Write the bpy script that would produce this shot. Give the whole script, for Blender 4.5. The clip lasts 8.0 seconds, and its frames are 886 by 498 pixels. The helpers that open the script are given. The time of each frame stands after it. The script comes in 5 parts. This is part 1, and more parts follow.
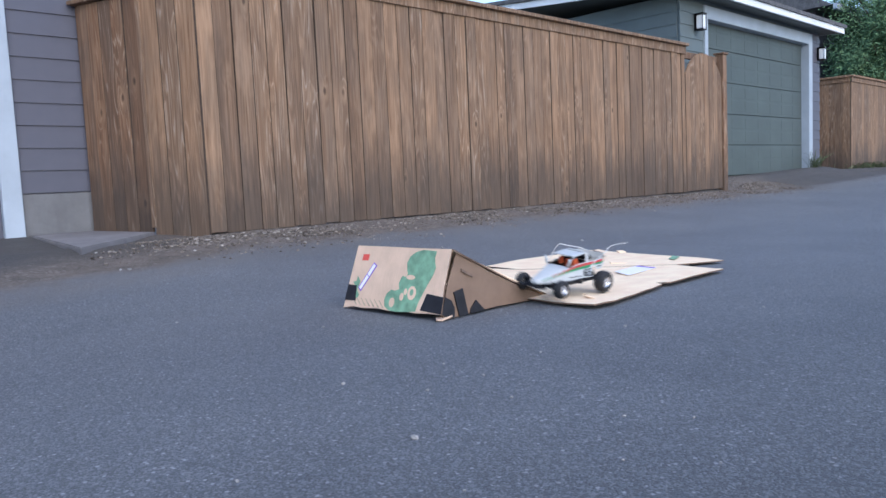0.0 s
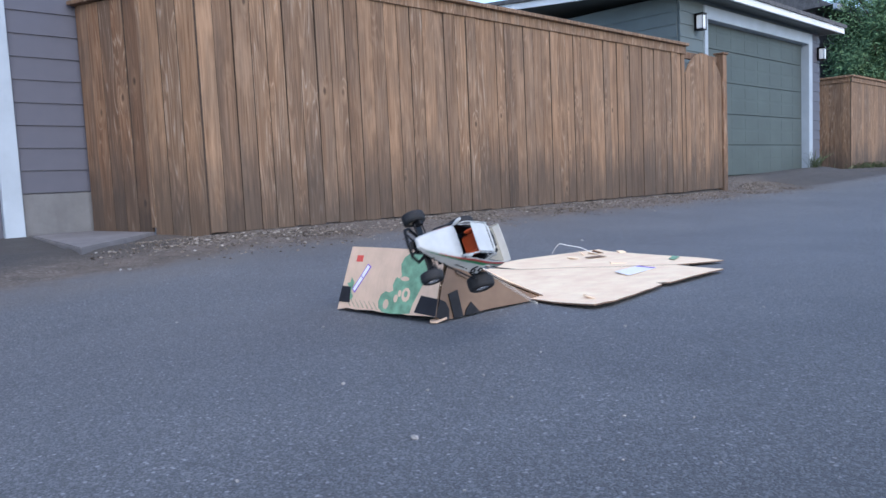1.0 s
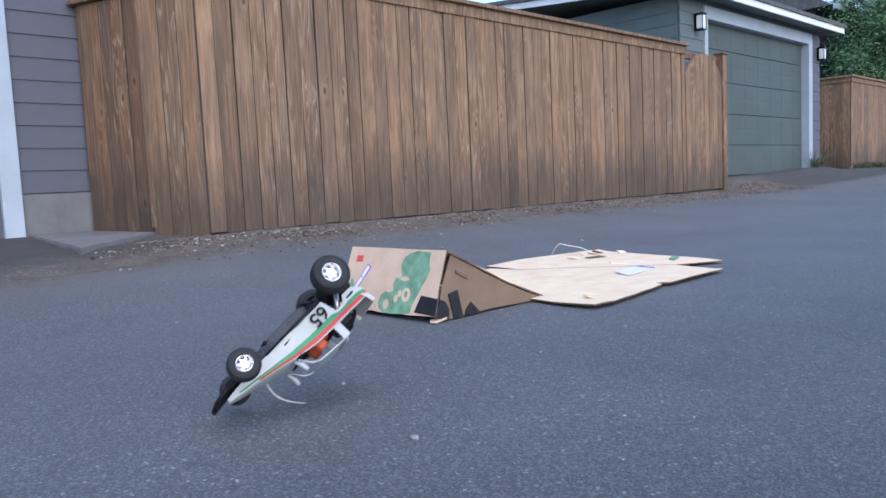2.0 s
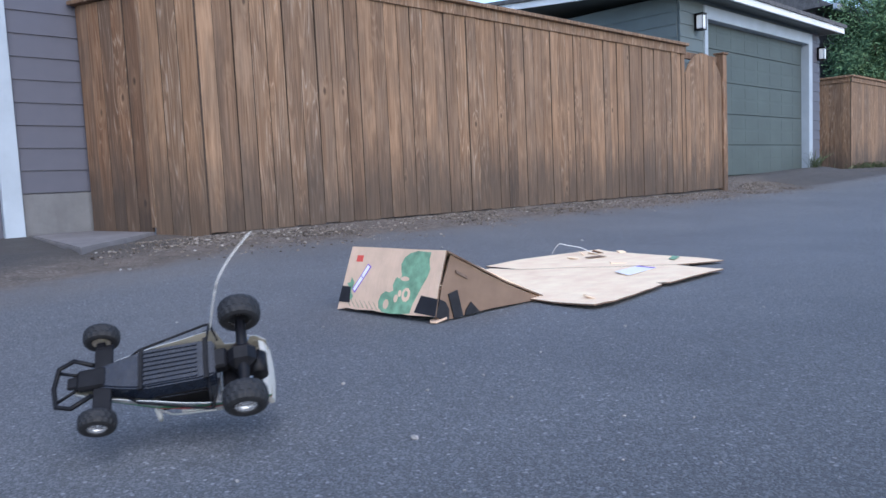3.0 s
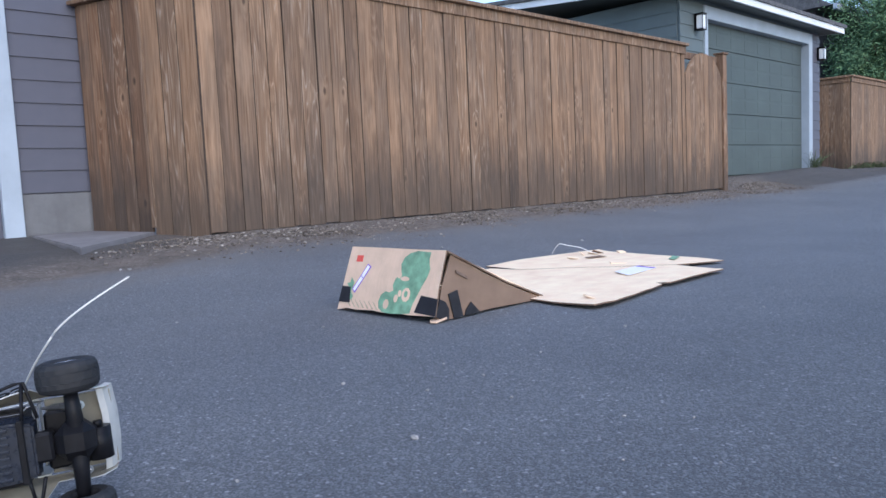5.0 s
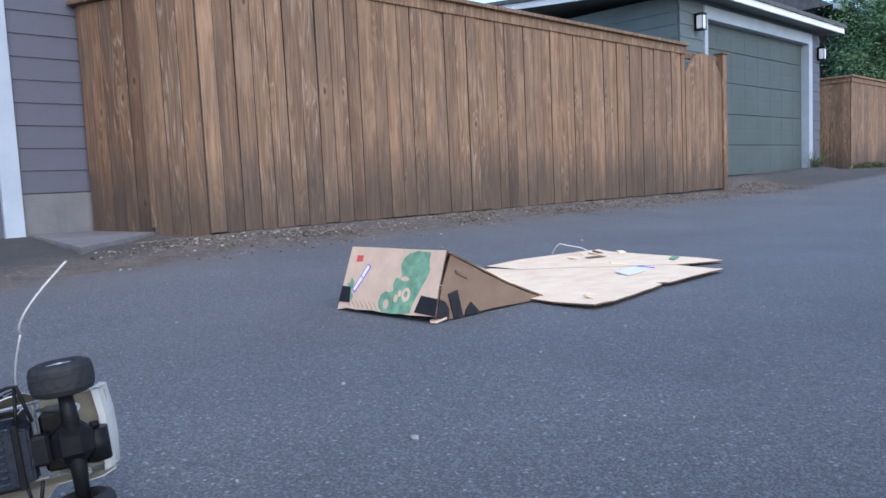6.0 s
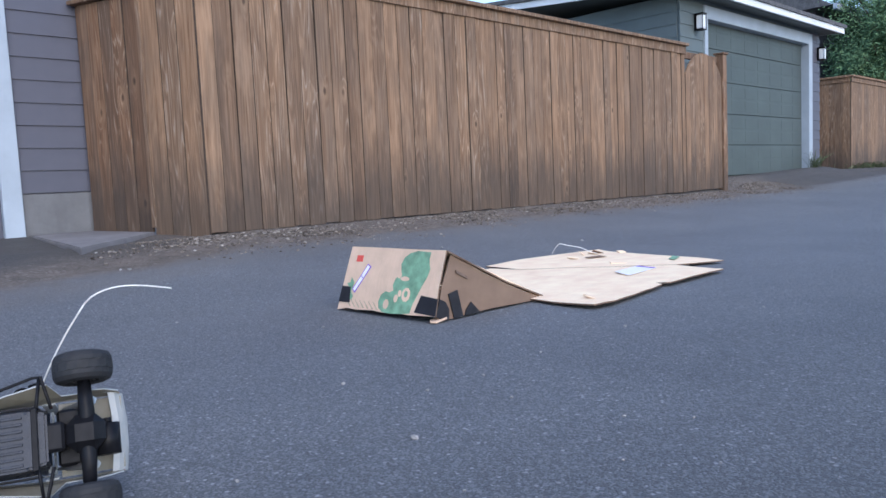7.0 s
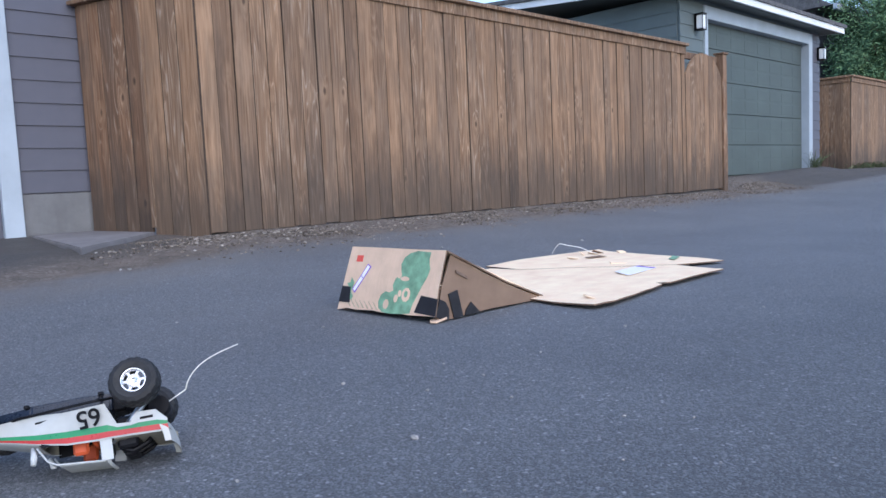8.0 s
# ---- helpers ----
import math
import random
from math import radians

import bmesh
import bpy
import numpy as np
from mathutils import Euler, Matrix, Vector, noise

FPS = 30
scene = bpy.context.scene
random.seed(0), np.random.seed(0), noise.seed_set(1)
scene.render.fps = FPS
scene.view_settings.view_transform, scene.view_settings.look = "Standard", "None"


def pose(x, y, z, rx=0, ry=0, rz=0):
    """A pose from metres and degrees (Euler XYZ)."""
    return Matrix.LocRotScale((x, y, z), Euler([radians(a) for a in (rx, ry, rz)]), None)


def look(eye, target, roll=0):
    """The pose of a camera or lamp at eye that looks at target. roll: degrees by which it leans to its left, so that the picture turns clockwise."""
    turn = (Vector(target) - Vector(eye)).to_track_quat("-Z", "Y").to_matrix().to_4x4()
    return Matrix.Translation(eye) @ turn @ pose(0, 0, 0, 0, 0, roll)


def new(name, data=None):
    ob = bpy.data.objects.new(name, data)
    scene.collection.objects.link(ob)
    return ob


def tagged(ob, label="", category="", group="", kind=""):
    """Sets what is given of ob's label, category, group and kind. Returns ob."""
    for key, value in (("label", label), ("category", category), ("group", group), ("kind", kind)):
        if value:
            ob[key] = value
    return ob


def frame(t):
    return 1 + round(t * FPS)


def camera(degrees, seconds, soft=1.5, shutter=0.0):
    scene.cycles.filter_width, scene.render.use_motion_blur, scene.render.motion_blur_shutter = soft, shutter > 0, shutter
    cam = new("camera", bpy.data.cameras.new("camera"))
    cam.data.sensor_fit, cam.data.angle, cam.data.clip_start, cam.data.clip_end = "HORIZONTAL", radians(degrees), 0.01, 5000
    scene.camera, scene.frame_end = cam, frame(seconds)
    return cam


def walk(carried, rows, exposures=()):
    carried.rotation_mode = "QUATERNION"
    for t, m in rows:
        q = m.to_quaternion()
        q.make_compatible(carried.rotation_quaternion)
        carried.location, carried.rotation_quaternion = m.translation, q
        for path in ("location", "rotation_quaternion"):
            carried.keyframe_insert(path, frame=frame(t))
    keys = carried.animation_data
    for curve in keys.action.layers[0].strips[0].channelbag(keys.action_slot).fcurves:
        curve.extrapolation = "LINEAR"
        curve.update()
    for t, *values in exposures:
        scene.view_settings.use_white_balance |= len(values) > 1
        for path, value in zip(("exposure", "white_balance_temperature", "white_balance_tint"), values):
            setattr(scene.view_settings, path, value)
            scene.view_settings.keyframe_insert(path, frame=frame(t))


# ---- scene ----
cam = camera(61.06, 8.0, soft=1.5, shutter=0.5)
CAM = Matrix(((0.713207, 0.095547, -0.694411, 0.0),
              (-0.699392, 0.030911, -0.714070, 0.0),
              (-0.046762, 0.994945, 0.088870, 0.45),
              (0, 0, 0, 1)))
walk(cam, [(0.0, CAM), (8.0, CAM)], exposures=[(0.0, 1.15, 5600, 11), (8.0, 1.15, 5600, 11)])

# ---- light: dusk under an open, hazy sky ----
world = bpy.data.worlds.new("sky")
scene.world = world
world.use_nodes = True
wnt = world.node_tree
sky = wnt.nodes.new("ShaderNodeTexSky")
sky.sky_type = "NISHITA"
sky.sun_disc = False
sky.sun_elevation = radians(34)
sky.sun_rotation = radians(200)
sky.dust_density = 1.5
wnt.links.new(sky.outputs[0], wnt.nodes["Background"].inputs[0])
wnt.nodes["Background"].inputs[1].default_value = 0.15
sun_data = bpy.data.lights.new("sun", "SUN")
sun_data.energy = 0.5
sun_data.angle = radians(40)
sun_data.color = (1.0, 0.93, 0.86)
sun = new("sun", sun_data)
sun.matrix_world = look((0, 0, 30), (5, 6, 0))


# ---- small helpers ----
def part(name, bm, material, parent, label=""):
    """Links a bmesh as one mesh object under a thing or part (parent may be None)."""
    me = bpy.data.meshes.new(name)
    bm.normal_update()
    bm.to_mesh(me)
    bm.free()
    for m in (material if isinstance(material, (list, tuple)) else [material]):
        me.materials.append(m)
    ob = new(name, me)
    if parent:
        ob.parent = parent
    if label:
        tagged(ob, label)
    return ob


def shared(name, me, parent, m):
    ob = new(name, me)
    ob.parent = parent
    ob.matrix_basis = m
    return ob


def empty(name, m, label, category, group="", kind=""):
    ob = new(name)
    ob.empty_display_size = 0.05
    ob.matrix_basis = m
    return tagged(ob, label, category, group, kind)


def box(bm, lo, hi, bevel=0.0, mi=0):
    """An axis-aligned box from corner lo to corner hi, its edges bevelled."""
    lo, hi = Vector(lo), Vector(hi)
    r = bmesh.ops.create_cube(bm, size=1.0)
    vs = r["verts"]
    for v in vs:
        v.co = Vector([lo[i] + (v.co[i] + 0.5) * (hi[i] - lo[i]) for i in range(3)])
    fs = {f for v in vs for f in v.link_faces}
    for f in fs:
        f.material_index = mi
    if bevel:
        bmesh.ops.bevel(bm, geom=list({e for f in fs for e in f.edges}), offset=bevel, segments=1, affect="EDGES")
    return vs


def tube(bm, pts, r, n=8, mi=0):
    """A round rod along the points; r one radius or one for each point."""
    pts = [Vector(p) for p in pts]
    rs = r if isinstance(r, (list, tuple)) else [r] * len(pts)
    rings = []
    side = None
    for i, p in enumerate(pts):
        d = (pts[min(i + 1, len(pts) - 1)] - pts[max(i - 1, 0)]).normalized()
        if side is None:
            side = d.orthogonal().normalized()
        side = (side - d * side.dot(d)).normalized()
        up = d.cross(side)
        rings.append([bm.verts.new(p + rs[i] * (math.cos(a) * side + math.sin(a) * up)) for a in [2 * math.pi * k / n for k in range(n)]])
    for a, b in zip(rings, rings[1:]):
        for k in range(n):
            f = bm.faces.new((a[k], a[(k + 1) % n], b[(k + 1) % n], b[k]))
            f.smooth = True
            f.material_index = mi
    for ring, rev in ((rings[0], True), (rings[-1], False)):
        f = bm.faces.new(ring[::-1] if rev else ring)
        f.material_index = mi


def lathe(bm, profile, n=28, mi=0):
    """Turns (radius, y) points round the y axis."""
    rings = [[bm.verts.new((r * math.cos(2 * math.pi * k / n), y, r * math.sin(2 * math.pi * k / n))) for k in range(n)] for r, y in profile]
    for a, b in zip(rings, rings[1:]):
        for k in range(n):
            f = bm.faces.new((a[k], b[k], b[(k + 1) % n], a[(k + 1) % n]))
            f.smooth = True
            f.material_index = mi


def slab(bm, outline, z0, z1, zf=None, mi=0):
    """A flat plate with that outline (x, y), from z0 to z1 above the surface zf(x, y)."""
    zf = zf or (lambda x, y: 0.0)
    top = [bm.verts.new((x, y, z1 + zf(x, y))) for x, y in outline]
    bot = [bm.verts.new((x, y, z0 + zf(x, y))) for x, y in outline]
    n = len(outline)
    faces = [bm.faces.new(top), bm.faces.new(bot[::-1])]
    for k in range(n):
        faces.append(bm.faces.new((bot[k], bot[(k + 1) % n], top[(k + 1) % n], top[k])))
    for f in faces:
        f.material_index = mi
    return faces


def step(a, b, x):
    t = min(1.0, max(0.0, (x - a) / (b - a)))
    return t * t * (3 - 2 * t)


def lin(a, b, x):
    return min(1.0, max(0.0, (x - a) / (b - a)))


# ---- materials ----
class Mat:
    """A node material under construction."""

    def __init__(self, name, rough=0.7, metal=0.0, spec=0.4):
        self.m = bpy.data.materials.new(name)
        self.m.use_nodes = True
        self.nt = self.m.node_tree
        self.b = self.nt.nodes["Principled BSDF"]
        self.b.inputs["Roughness"].default_value = rough
        self.b.inputs["Metallic"].default_value = metal
        self.b.inputs["Specular IOR Level"].default_value = spec

    def node(self, kind, **values):
        n = self.nt.nodes.new(kind)
        for k, v in values.items():
            n.inputs[k.replace("_", " ")].default_value = v
        return n

    def link(self, a, b):
        self.nt.links.new(a, b)

    def coords(self, scale=(1, 1, 1), per_object=False):
        tc = self.node("ShaderNodeTexCoord")
        mp = self.node("ShaderNodeMapping")
        mp.inputs["Scale"].default_value = scale
        self.link(tc.outputs["Object"], mp.inputs["Vector"])
        if per_object:
            oi = self.node("ShaderNodeObjectInfo")
            mul = self.node("ShaderNodeMath")
            mul.operation = "MULTIPLY"
            mul.inputs[1].default_value = 73.0
            self.link(oi.outputs["Random"], mul.inputs[0])
            cb = self.node("ShaderNodeCombineXYZ")
            for i in range(3):
                self.link(mul.outputs[0], cb.inputs[i])
            self.link(cb.outputs[0], mp.inputs["Location"])
        return mp.outputs[0]

    def noise(self, vec, scale, detail=4.0, rough=0.55, distortion=0.0):
        n = self.node("ShaderNodeTexNoise", Scale=scale, Detail=detail, Roughness=rough, Distortion=distortion)
        self.link(vec, n.inputs["Vector"])
        return n.outputs["Fac"]

    def ramp(self, fac, *stops):
        r = self.node("ShaderNodeValToRGB")
        e = r.color_ramp.elements
        while len(e) < len(stops):
            e.new(0.5)
        for el, (p, c) in zip(e, stops):
            el.position = p
            el.color = (*c, 1.0) if isinstance(c, (tuple, list)) else (c, c, c, 1.0)
        self.link(fac, r.inputs[0])
        return r.outputs["Color"]

    def mix(self, fac, a, b, mode="MIX"):
        n = self.node("ShaderNodeMix")
        n.data_type = "RGBA"
        n.blend_type = mode
        for s, v in ((n.inputs[0], fac), (n.inputs[6], a), (n.inputs[7], b)):
            if isinstance(v, (int, float)):
                s.default_value = v
            elif isinstance(v, (tuple, list)):
                s.default_value = (*v, 1.0)
            else:
                self.link(v, s)
        return n.outputs[2]

    def math(self, op, a, b):
        n = self.node("ShaderNodeMath")
        n.operation = op
        for s, v in ((n.inputs[0], a), (n.inputs[1], b)):
            if isinstance(v, (int, float)):
                s.default_value = v
            else:
                self.link(v, s)
        return n.outputs[0]

    def finish(self, color, height=None, strength=0.3, distance=0.002, rough=None):
        if isinstance(color, (tuple, list)):
            self.b.inputs["Base Color"].default_value = (*color, 1.0)
        else:
            self.link(color, self.b.inputs["Base Color"])
        if rough is not None:
            self.link(rough, self.b.inputs["Roughness"])
        if height is not None:
            bp = self.node("ShaderNodeBump", Strength=strength, Distance=distance)
            self.link(height, bp.inputs["Height"])
            self.link(bp.outputs[0], self.b.inputs["Normal"])
        return self.m


def plain(name, color, rough=0.6, metal=0.0, vary=0.15, scale=30.0, bump=0.0, spec=0.4):
    """A nearly even surface with faint blotches and dirt."""
    k = Mat(name, rough, metal, spec)
    v = k.coords()
    n = k.noise(v, scale, 5)
    dark = tuple(c * (1 - vary) for c in color)
    light = tuple(min(1.0, c * (1 + vary)) for c in color)
    col = k.ramp(n, (0.3, dark), (0.7, light))
    r = k.ramp(k.noise(v, scale * 2.3), (0.3, max(0.05, rough - 0.1)), (0.7, min(1, rough + 0.1)))
    return k.finish(col, n if bump else None, bump, 0.002, r)


def fence_wood(name, low, mid, high):
    """Stained cedar board: long grain that bends round knots, weathered streaks and a foot darkened by weathering and
    painted shade, each board in its own tone.
    """
    k = Mat(name, 0.75, 0, 0.25)
    oi = k.node("ShaderNodeObjectInfo")
    rnd = oi.outputs["Random"]
    odd = k.math("FRACT", k.math("MULTIPLY", rnd, 7.31), 0.0)
    odd2 = k.math("FRACT", k.math("MULTIPLY", rnd, 19.7), 0.0)
    # knots: a few cells of a stretched cell pattern
    vo = k.node("ShaderNodeTexVoronoi", Scale=1.0, Randomness=1.0)
    k.link(k.coords((7.0, 7.0, 3.3), True), vo.inputs["Vector"])
    pick = k.node("ShaderNodeSeparateXYZ")
    k.link(vo.outputs["Color"], pick.inputs[0])
    some = k.math("GREATER_THAN", pick.outputs[0], 0.66)
    near = k.math("MULTIPLY", some, k.ramp(vo.outputs["Distance"], (0.0, 1.0), (0.16, 0.42), (0.46, 0.0)))
    grain = k.noise(k.coords((34, 34, 0.9), True), 2.0, 5, 0.55, 0.3)
    # growth rings cut lengthwise: contour lines of a stretched noise, pushed aside by the knots
    base = k.noise(k.coords((6.5, 6.5, 0.5), True), 1.15, 2, 0.45, 0.35)
    phase = k.math("MULTIPLY_ADD", base, 105.0)
    k.link(k.math("MULTIPLY", near, 16.0), phase.node.inputs[2])
    ringv = k.math("SINE", phase, 0.0)
    both = k.math("MULTIPLY_ADD", ringv, 0.03)
    k.link(grain, both.node.inputs[2])
    col = k.ramp(both, (0.30, low), (0.47, mid), (0.66, high))
    # weathering in tall blotches
    grey = k.ramp(k.noise(k.coords((5, 5, 1.1), True), 1.6, 4, 0.6), (0.42, 0.0), (0.66, 0.7))
    col = k.mix(grey, col, k.mix(0.55, col, (0.120, 0.099, 0.083)))
    light = k.ramp(k.noise(k.coords((9, 9, 1.7), True), 1.3, 3, 0.6), (0.52, 0.0), (0.72, 0.5))
    col = k.mix(light, col, tuple(c * 1.35 for c in high))
    # pale raised growth lines in patches of some boards
    old = k.ramp(odd, (0.25, 0.15), (0.60, 1.0))
    line = k.ramp(ringv, (0.70, 0.0), (0.98, 1.0))
    where = k.ramp(k.noise(k.coords((12, 12, 2.8), True), 1.7, 3), (0.46, 0.0), (0.58, 1.0))
    pale = k.math("MULTIPLY", k.math("MULTIPLY", line, where), k.math("MULTIPLY", old, 0.58))
    col = k.mix(pale, col, (0.38, 0.31, 0.25))
    dark_line = k.math("MULTIPLY", k.ramp(ringv, (0.02, 0.28), (0.30, 0.0)), old)
    col = k.mix(dark_line, col, (0.085, 0.056, 0.038))
    # knots: a pale halo, a dark heart
    halo = k.math("MULTIPLY", some, k.ramp(vo.outputs["Distance"], (0.08, 0.6), (0.36, 0.0)))
    col = k.mix(halo, col, k.mix(0.5, col, (0.40, 0.27, 0.175)))
    heart = k.math("MULTIPLY", some, k.ramp(vo.outputs["Distance"], (0.05, 0.85), (0.13, 0.0)))
    col = k.mix(heart, col, (0.055, 0.034, 0.023))
    # grey weathered feet, uneven and ragged along the grain, plus painted shade towards ground
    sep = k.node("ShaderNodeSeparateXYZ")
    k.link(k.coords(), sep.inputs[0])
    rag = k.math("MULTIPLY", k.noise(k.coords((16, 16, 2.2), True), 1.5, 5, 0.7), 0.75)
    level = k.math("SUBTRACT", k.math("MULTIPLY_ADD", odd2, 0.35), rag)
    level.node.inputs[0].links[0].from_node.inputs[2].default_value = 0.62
    foot_shade = k.node("ShaderNodeMapRange")
    foot_shade.inputs["From Min"].default_value, foot_shade.inputs["From Max"].default_value = -0.20, 0.24
    foot_shade.inputs["To Max"].default_value = 0.95
    k.link(k.math("SUBTRACT", level, sep.outputs[2]), foot_shade.inputs["Value"])
    col = k.mix(foot_shade.outputs[0], col, k.mix(0.72, col, (0.062, 0.053, 0.047)))
    shade = k.ramp(rnd, (0.0, (0.72, 0.70, 0.68)), (0.35, (0.88, 0.88, 0.87)), (0.7, (1.0, 0.95, 0.88)), (1.0, (1.13, 1.09, 1.02)))
    col = k.mix(1.0, col, shade, "MULTIPLY")
    return k.finish(col, both, 0.5, 0.003)


def ground_material():
    """Worn asphalt; a band of dirt and gravel along the fence side; darker old paving before the house."""
    k = Mat("asphalt_and_gravel", 0.8, 0, 0.5)
    v = k.coords()
    sep = k.node("ShaderNodeSeparateXYZ")
    k.link(v, sep.inputs[0])
    x, y = sep.outputs[0], sep.outputs[1]
    fine = k.noise(v, 300, 3, 0.8)
    vo = k.node("ShaderNodeTexVoronoi", Scale=250.0)
    k.link(v, vo.inputs["Vector"])
    stone = k.node("ShaderNodeTexVoronoi", Scale=100.0)
    k.link(v, stone.inputs["Vector"])
    sepc = k.node("ShaderNodeSeparateXYZ")
    k.link(stone.outputs["Color"], sepc.inputs[0])
    agg = k.ramp(vo.outputs["Color"], (0.12, 0.03), (0.5, 0.085), (0.9, 0.27))
    agg2 = k.ramp(fine, (0.34, 0.012), (0.66, 0.23))
    asphalt = k.mix(0.5, agg, agg2)
    chip = k.ramp(k.math("MULTIPLY", sepc.outputs[0], k.math("LESS_THAN", stone.outputs["Distance"], 0.36)), (0.90, 0.0), (0.95, 0.75))
    asphalt = k.mix(chip, asphalt, (0.34, 0.33, 0.32))
    blot = k.noise(v, 0.9, 5, 0.6)
    asphalt = k.mix(1.0, asphalt, k.ramp(blot, (0.3, (0.86, 0.86, 0.88)), (0.7, (1.12, 1.12, 1.12))), "MULTIPLY")
    # lens vignetting painted into the asphalt: darker towards the near side
    vignette = k.node("ShaderNodeMapRange")
    vignette.inputs["From Min"].default_value, vignette.inputs["From Max"].default_value = 0.1, 1.5
    k.link(k.math("ADD", y, k.math("MULTIPLY", k.math("SUBTRACT", blot, 0.5), 0.8)), vignette.inputs["Value"])
    asphalt = k.mix(1.0, asphalt, k.ramp(vignette.outputs[0], (0.0, (0.70, 0.72, 0.76)), (1.0, (1.03, 1.07, 1.13))), "MULTIPLY")
    # dust thrown out over the road
    dusty = k.ramp(k.noise(v, 0.45, 4, 0.6), (0.5, 0.0), (0.75, 0.35))
    asphalt = k.mix(dusty, asphalt, k.mix(0.6, asphalt, (0.14, 0.133, 0.123)))
    # dirt and gravel
    gv = k.node("ShaderNodeTexVoronoi", Scale=70.0)
    k.link(v, gv.inputs["Vector"])
    dirt = k.ramp(k.noise(v, 7, 6, 0.65), (0.3, (0.07, 0.057, 0.046)), (0.55, (0.135, 0.110, 0.090)), (0.75, (0.22, 0.18, 0.147)))
    peb = k.ramp(gv.outputs["Color"], (0.2, (0.035, 0.028, 0.023)), (0.7, (0.15, 0.125, 0.105)), (0.95, (0.46, 0.42, 0.38)))
    gravel = k.mix(k.ramp(k.noise(v, 2.2, 4), (0.35, 0.15), (0.65, 0.55)), dirt, peb)
    old = k.mix(k.ramp(k.noise(v, 1.7, 5), (0.35, 0.0), (0.7, 0.8)), k.mix(0.7, agg, (0.030, 0.027, 0.026)), (0.075, 0.065, 0.056))
    # where each begins, with an uneven edge
    wob = k.math("MULTIPLY", k.math("SUBTRACT", k.noise(v, 1.3, 6, 0.65), 0.5), 0.75)
    e0 = k.node("ShaderNodeMapRange")
    e0.inputs["From Min"].default_value, e0.inputs["From Max"].default_value, e0.inputs["To Max"].default_value = 2.4, 0.9, 0.5
    k.link(x, e0.inputs["Value"])
    yy = k.math("ADD", k.math("ADD", y, wob), e0.outputs[0])
    e1 = k.node("ShaderNodeMapRange")
    e1.inputs["From Min"].default_value, e1.inputs["From Max"].default_value = 4.02, 4.22
    k.link(yy, e1.inputs["Value"])
    sand = k.node("ShaderNodeMapRange")
    sand.inputs["From Min"].default_value, sand.inputs["From Max"].default_value, sand.inputs["To Max"].default_value = 3.62, 3.95, 0.62
    k.link(yy, sand.inputs["Value"])
    patchy = k.math("MULTIPLY", sand.outputs[0], k.ramp(k.noise(v, 3.1, 5, 0.65), (0.3, 0.45), (0.62, 1.0)))
    asphalt = k.mix(patchy, asphalt, k.mix(0.25, (0.150, 0.133, 0.117), asphalt))
    e2 = k.node("ShaderNodeMapRange")
    e2.inputs["From Min"].default_value, e2.inputs["From Max"].default_value = 2.45, 1.95
    k.link(k.math("ADD", x, wob), e2.inputs["Value"])
    e3 = k.node("ShaderNodeMapRange")
    e3.inputs["From Min"].default_value, e3.inputs["From Max"].default_value = 4.50, 4.85
    k.link(yy, e3.inputs["Value"])
    paved = k.math("MULTIPLY", e2.outputs[0], e3.outputs[0])
    e4 = k.node("ShaderNodeMapRange")
    e4.inputs["From Min"].default_value, e4.inputs["From Max"].default_value = 11.0, 12.2
    k.link(k.math("ADD", x, wob), e4.inputs["Value"])
    paved2 = k.math("MULTIPLY", e4.outputs[0], 0.85)
    off = k.mix(k.math("MAXIMUM", paved, paved2), gravel, old)
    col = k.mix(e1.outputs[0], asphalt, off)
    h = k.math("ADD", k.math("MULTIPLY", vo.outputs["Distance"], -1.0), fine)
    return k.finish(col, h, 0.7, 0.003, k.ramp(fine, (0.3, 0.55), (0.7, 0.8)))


def cardboard(name, base, dirty=0.3):
    k = Mat(name, 0.85, 0, 0.15)
    v = k.coords()
    n = k.noise(v, 9, 6, 0.6)
    fibre = k.noise(k.coords((3, 90, 3)), 6, 3)
    col = k.ramp(n, (0.3, tuple(c * 0.84 for c in base)), (0.7, tuple(min(0.9, c * 1.08) for c in base)))
    col = k.mix(k.ramp(fibre, (0.4, 0.0), (0.7, 0.16)), col, tuple(c * 0.6 for c in base))
    scuff = k.ramp(k.noise(k.coords((1.2, 5, 2)), 3.5, 6, 0.7, 0.8), (0.52, 0.0), (0.72, dirty))
    col = k.mix(scuff, col, tuple(c * 0.62 for c in base))
    return k.finish(col, k.math("ADD", fibre, n), 0.25, 0.0015)


def painted_board(name, color):
    k = Mat(name, 0.55, 0, 0.4)
    v = k.coords()
    g = k.noise(k.coords((2, 2, 40)), 3, 5, 0.6)
    n = k.noise(v, 2.0, 5, 0.6)
    col = k.ramp(n, (0.3, tuple(c * 0.88 for c in color)), (0.7, tuple(c * 1.1 for c in color)))
    col = k.mix(k.ramp(k.noise(v, 11, 6, 0.7), (0.55, 0.0), (0.8, 0.35)), col, tuple(c * 0.75 + 0.02 for c in color))
    return k.finish(col, g, 0.12, 0.002)


def leaf_material(name, a, b):
    k = Mat(name, 0.8, 0, 0.12)
    ge = k.node("ShaderNodeNewGeometry")
    return k.finish(k.ramp(ge.outputs["Random Per Island"], (0.0, a), (1.0, b)))


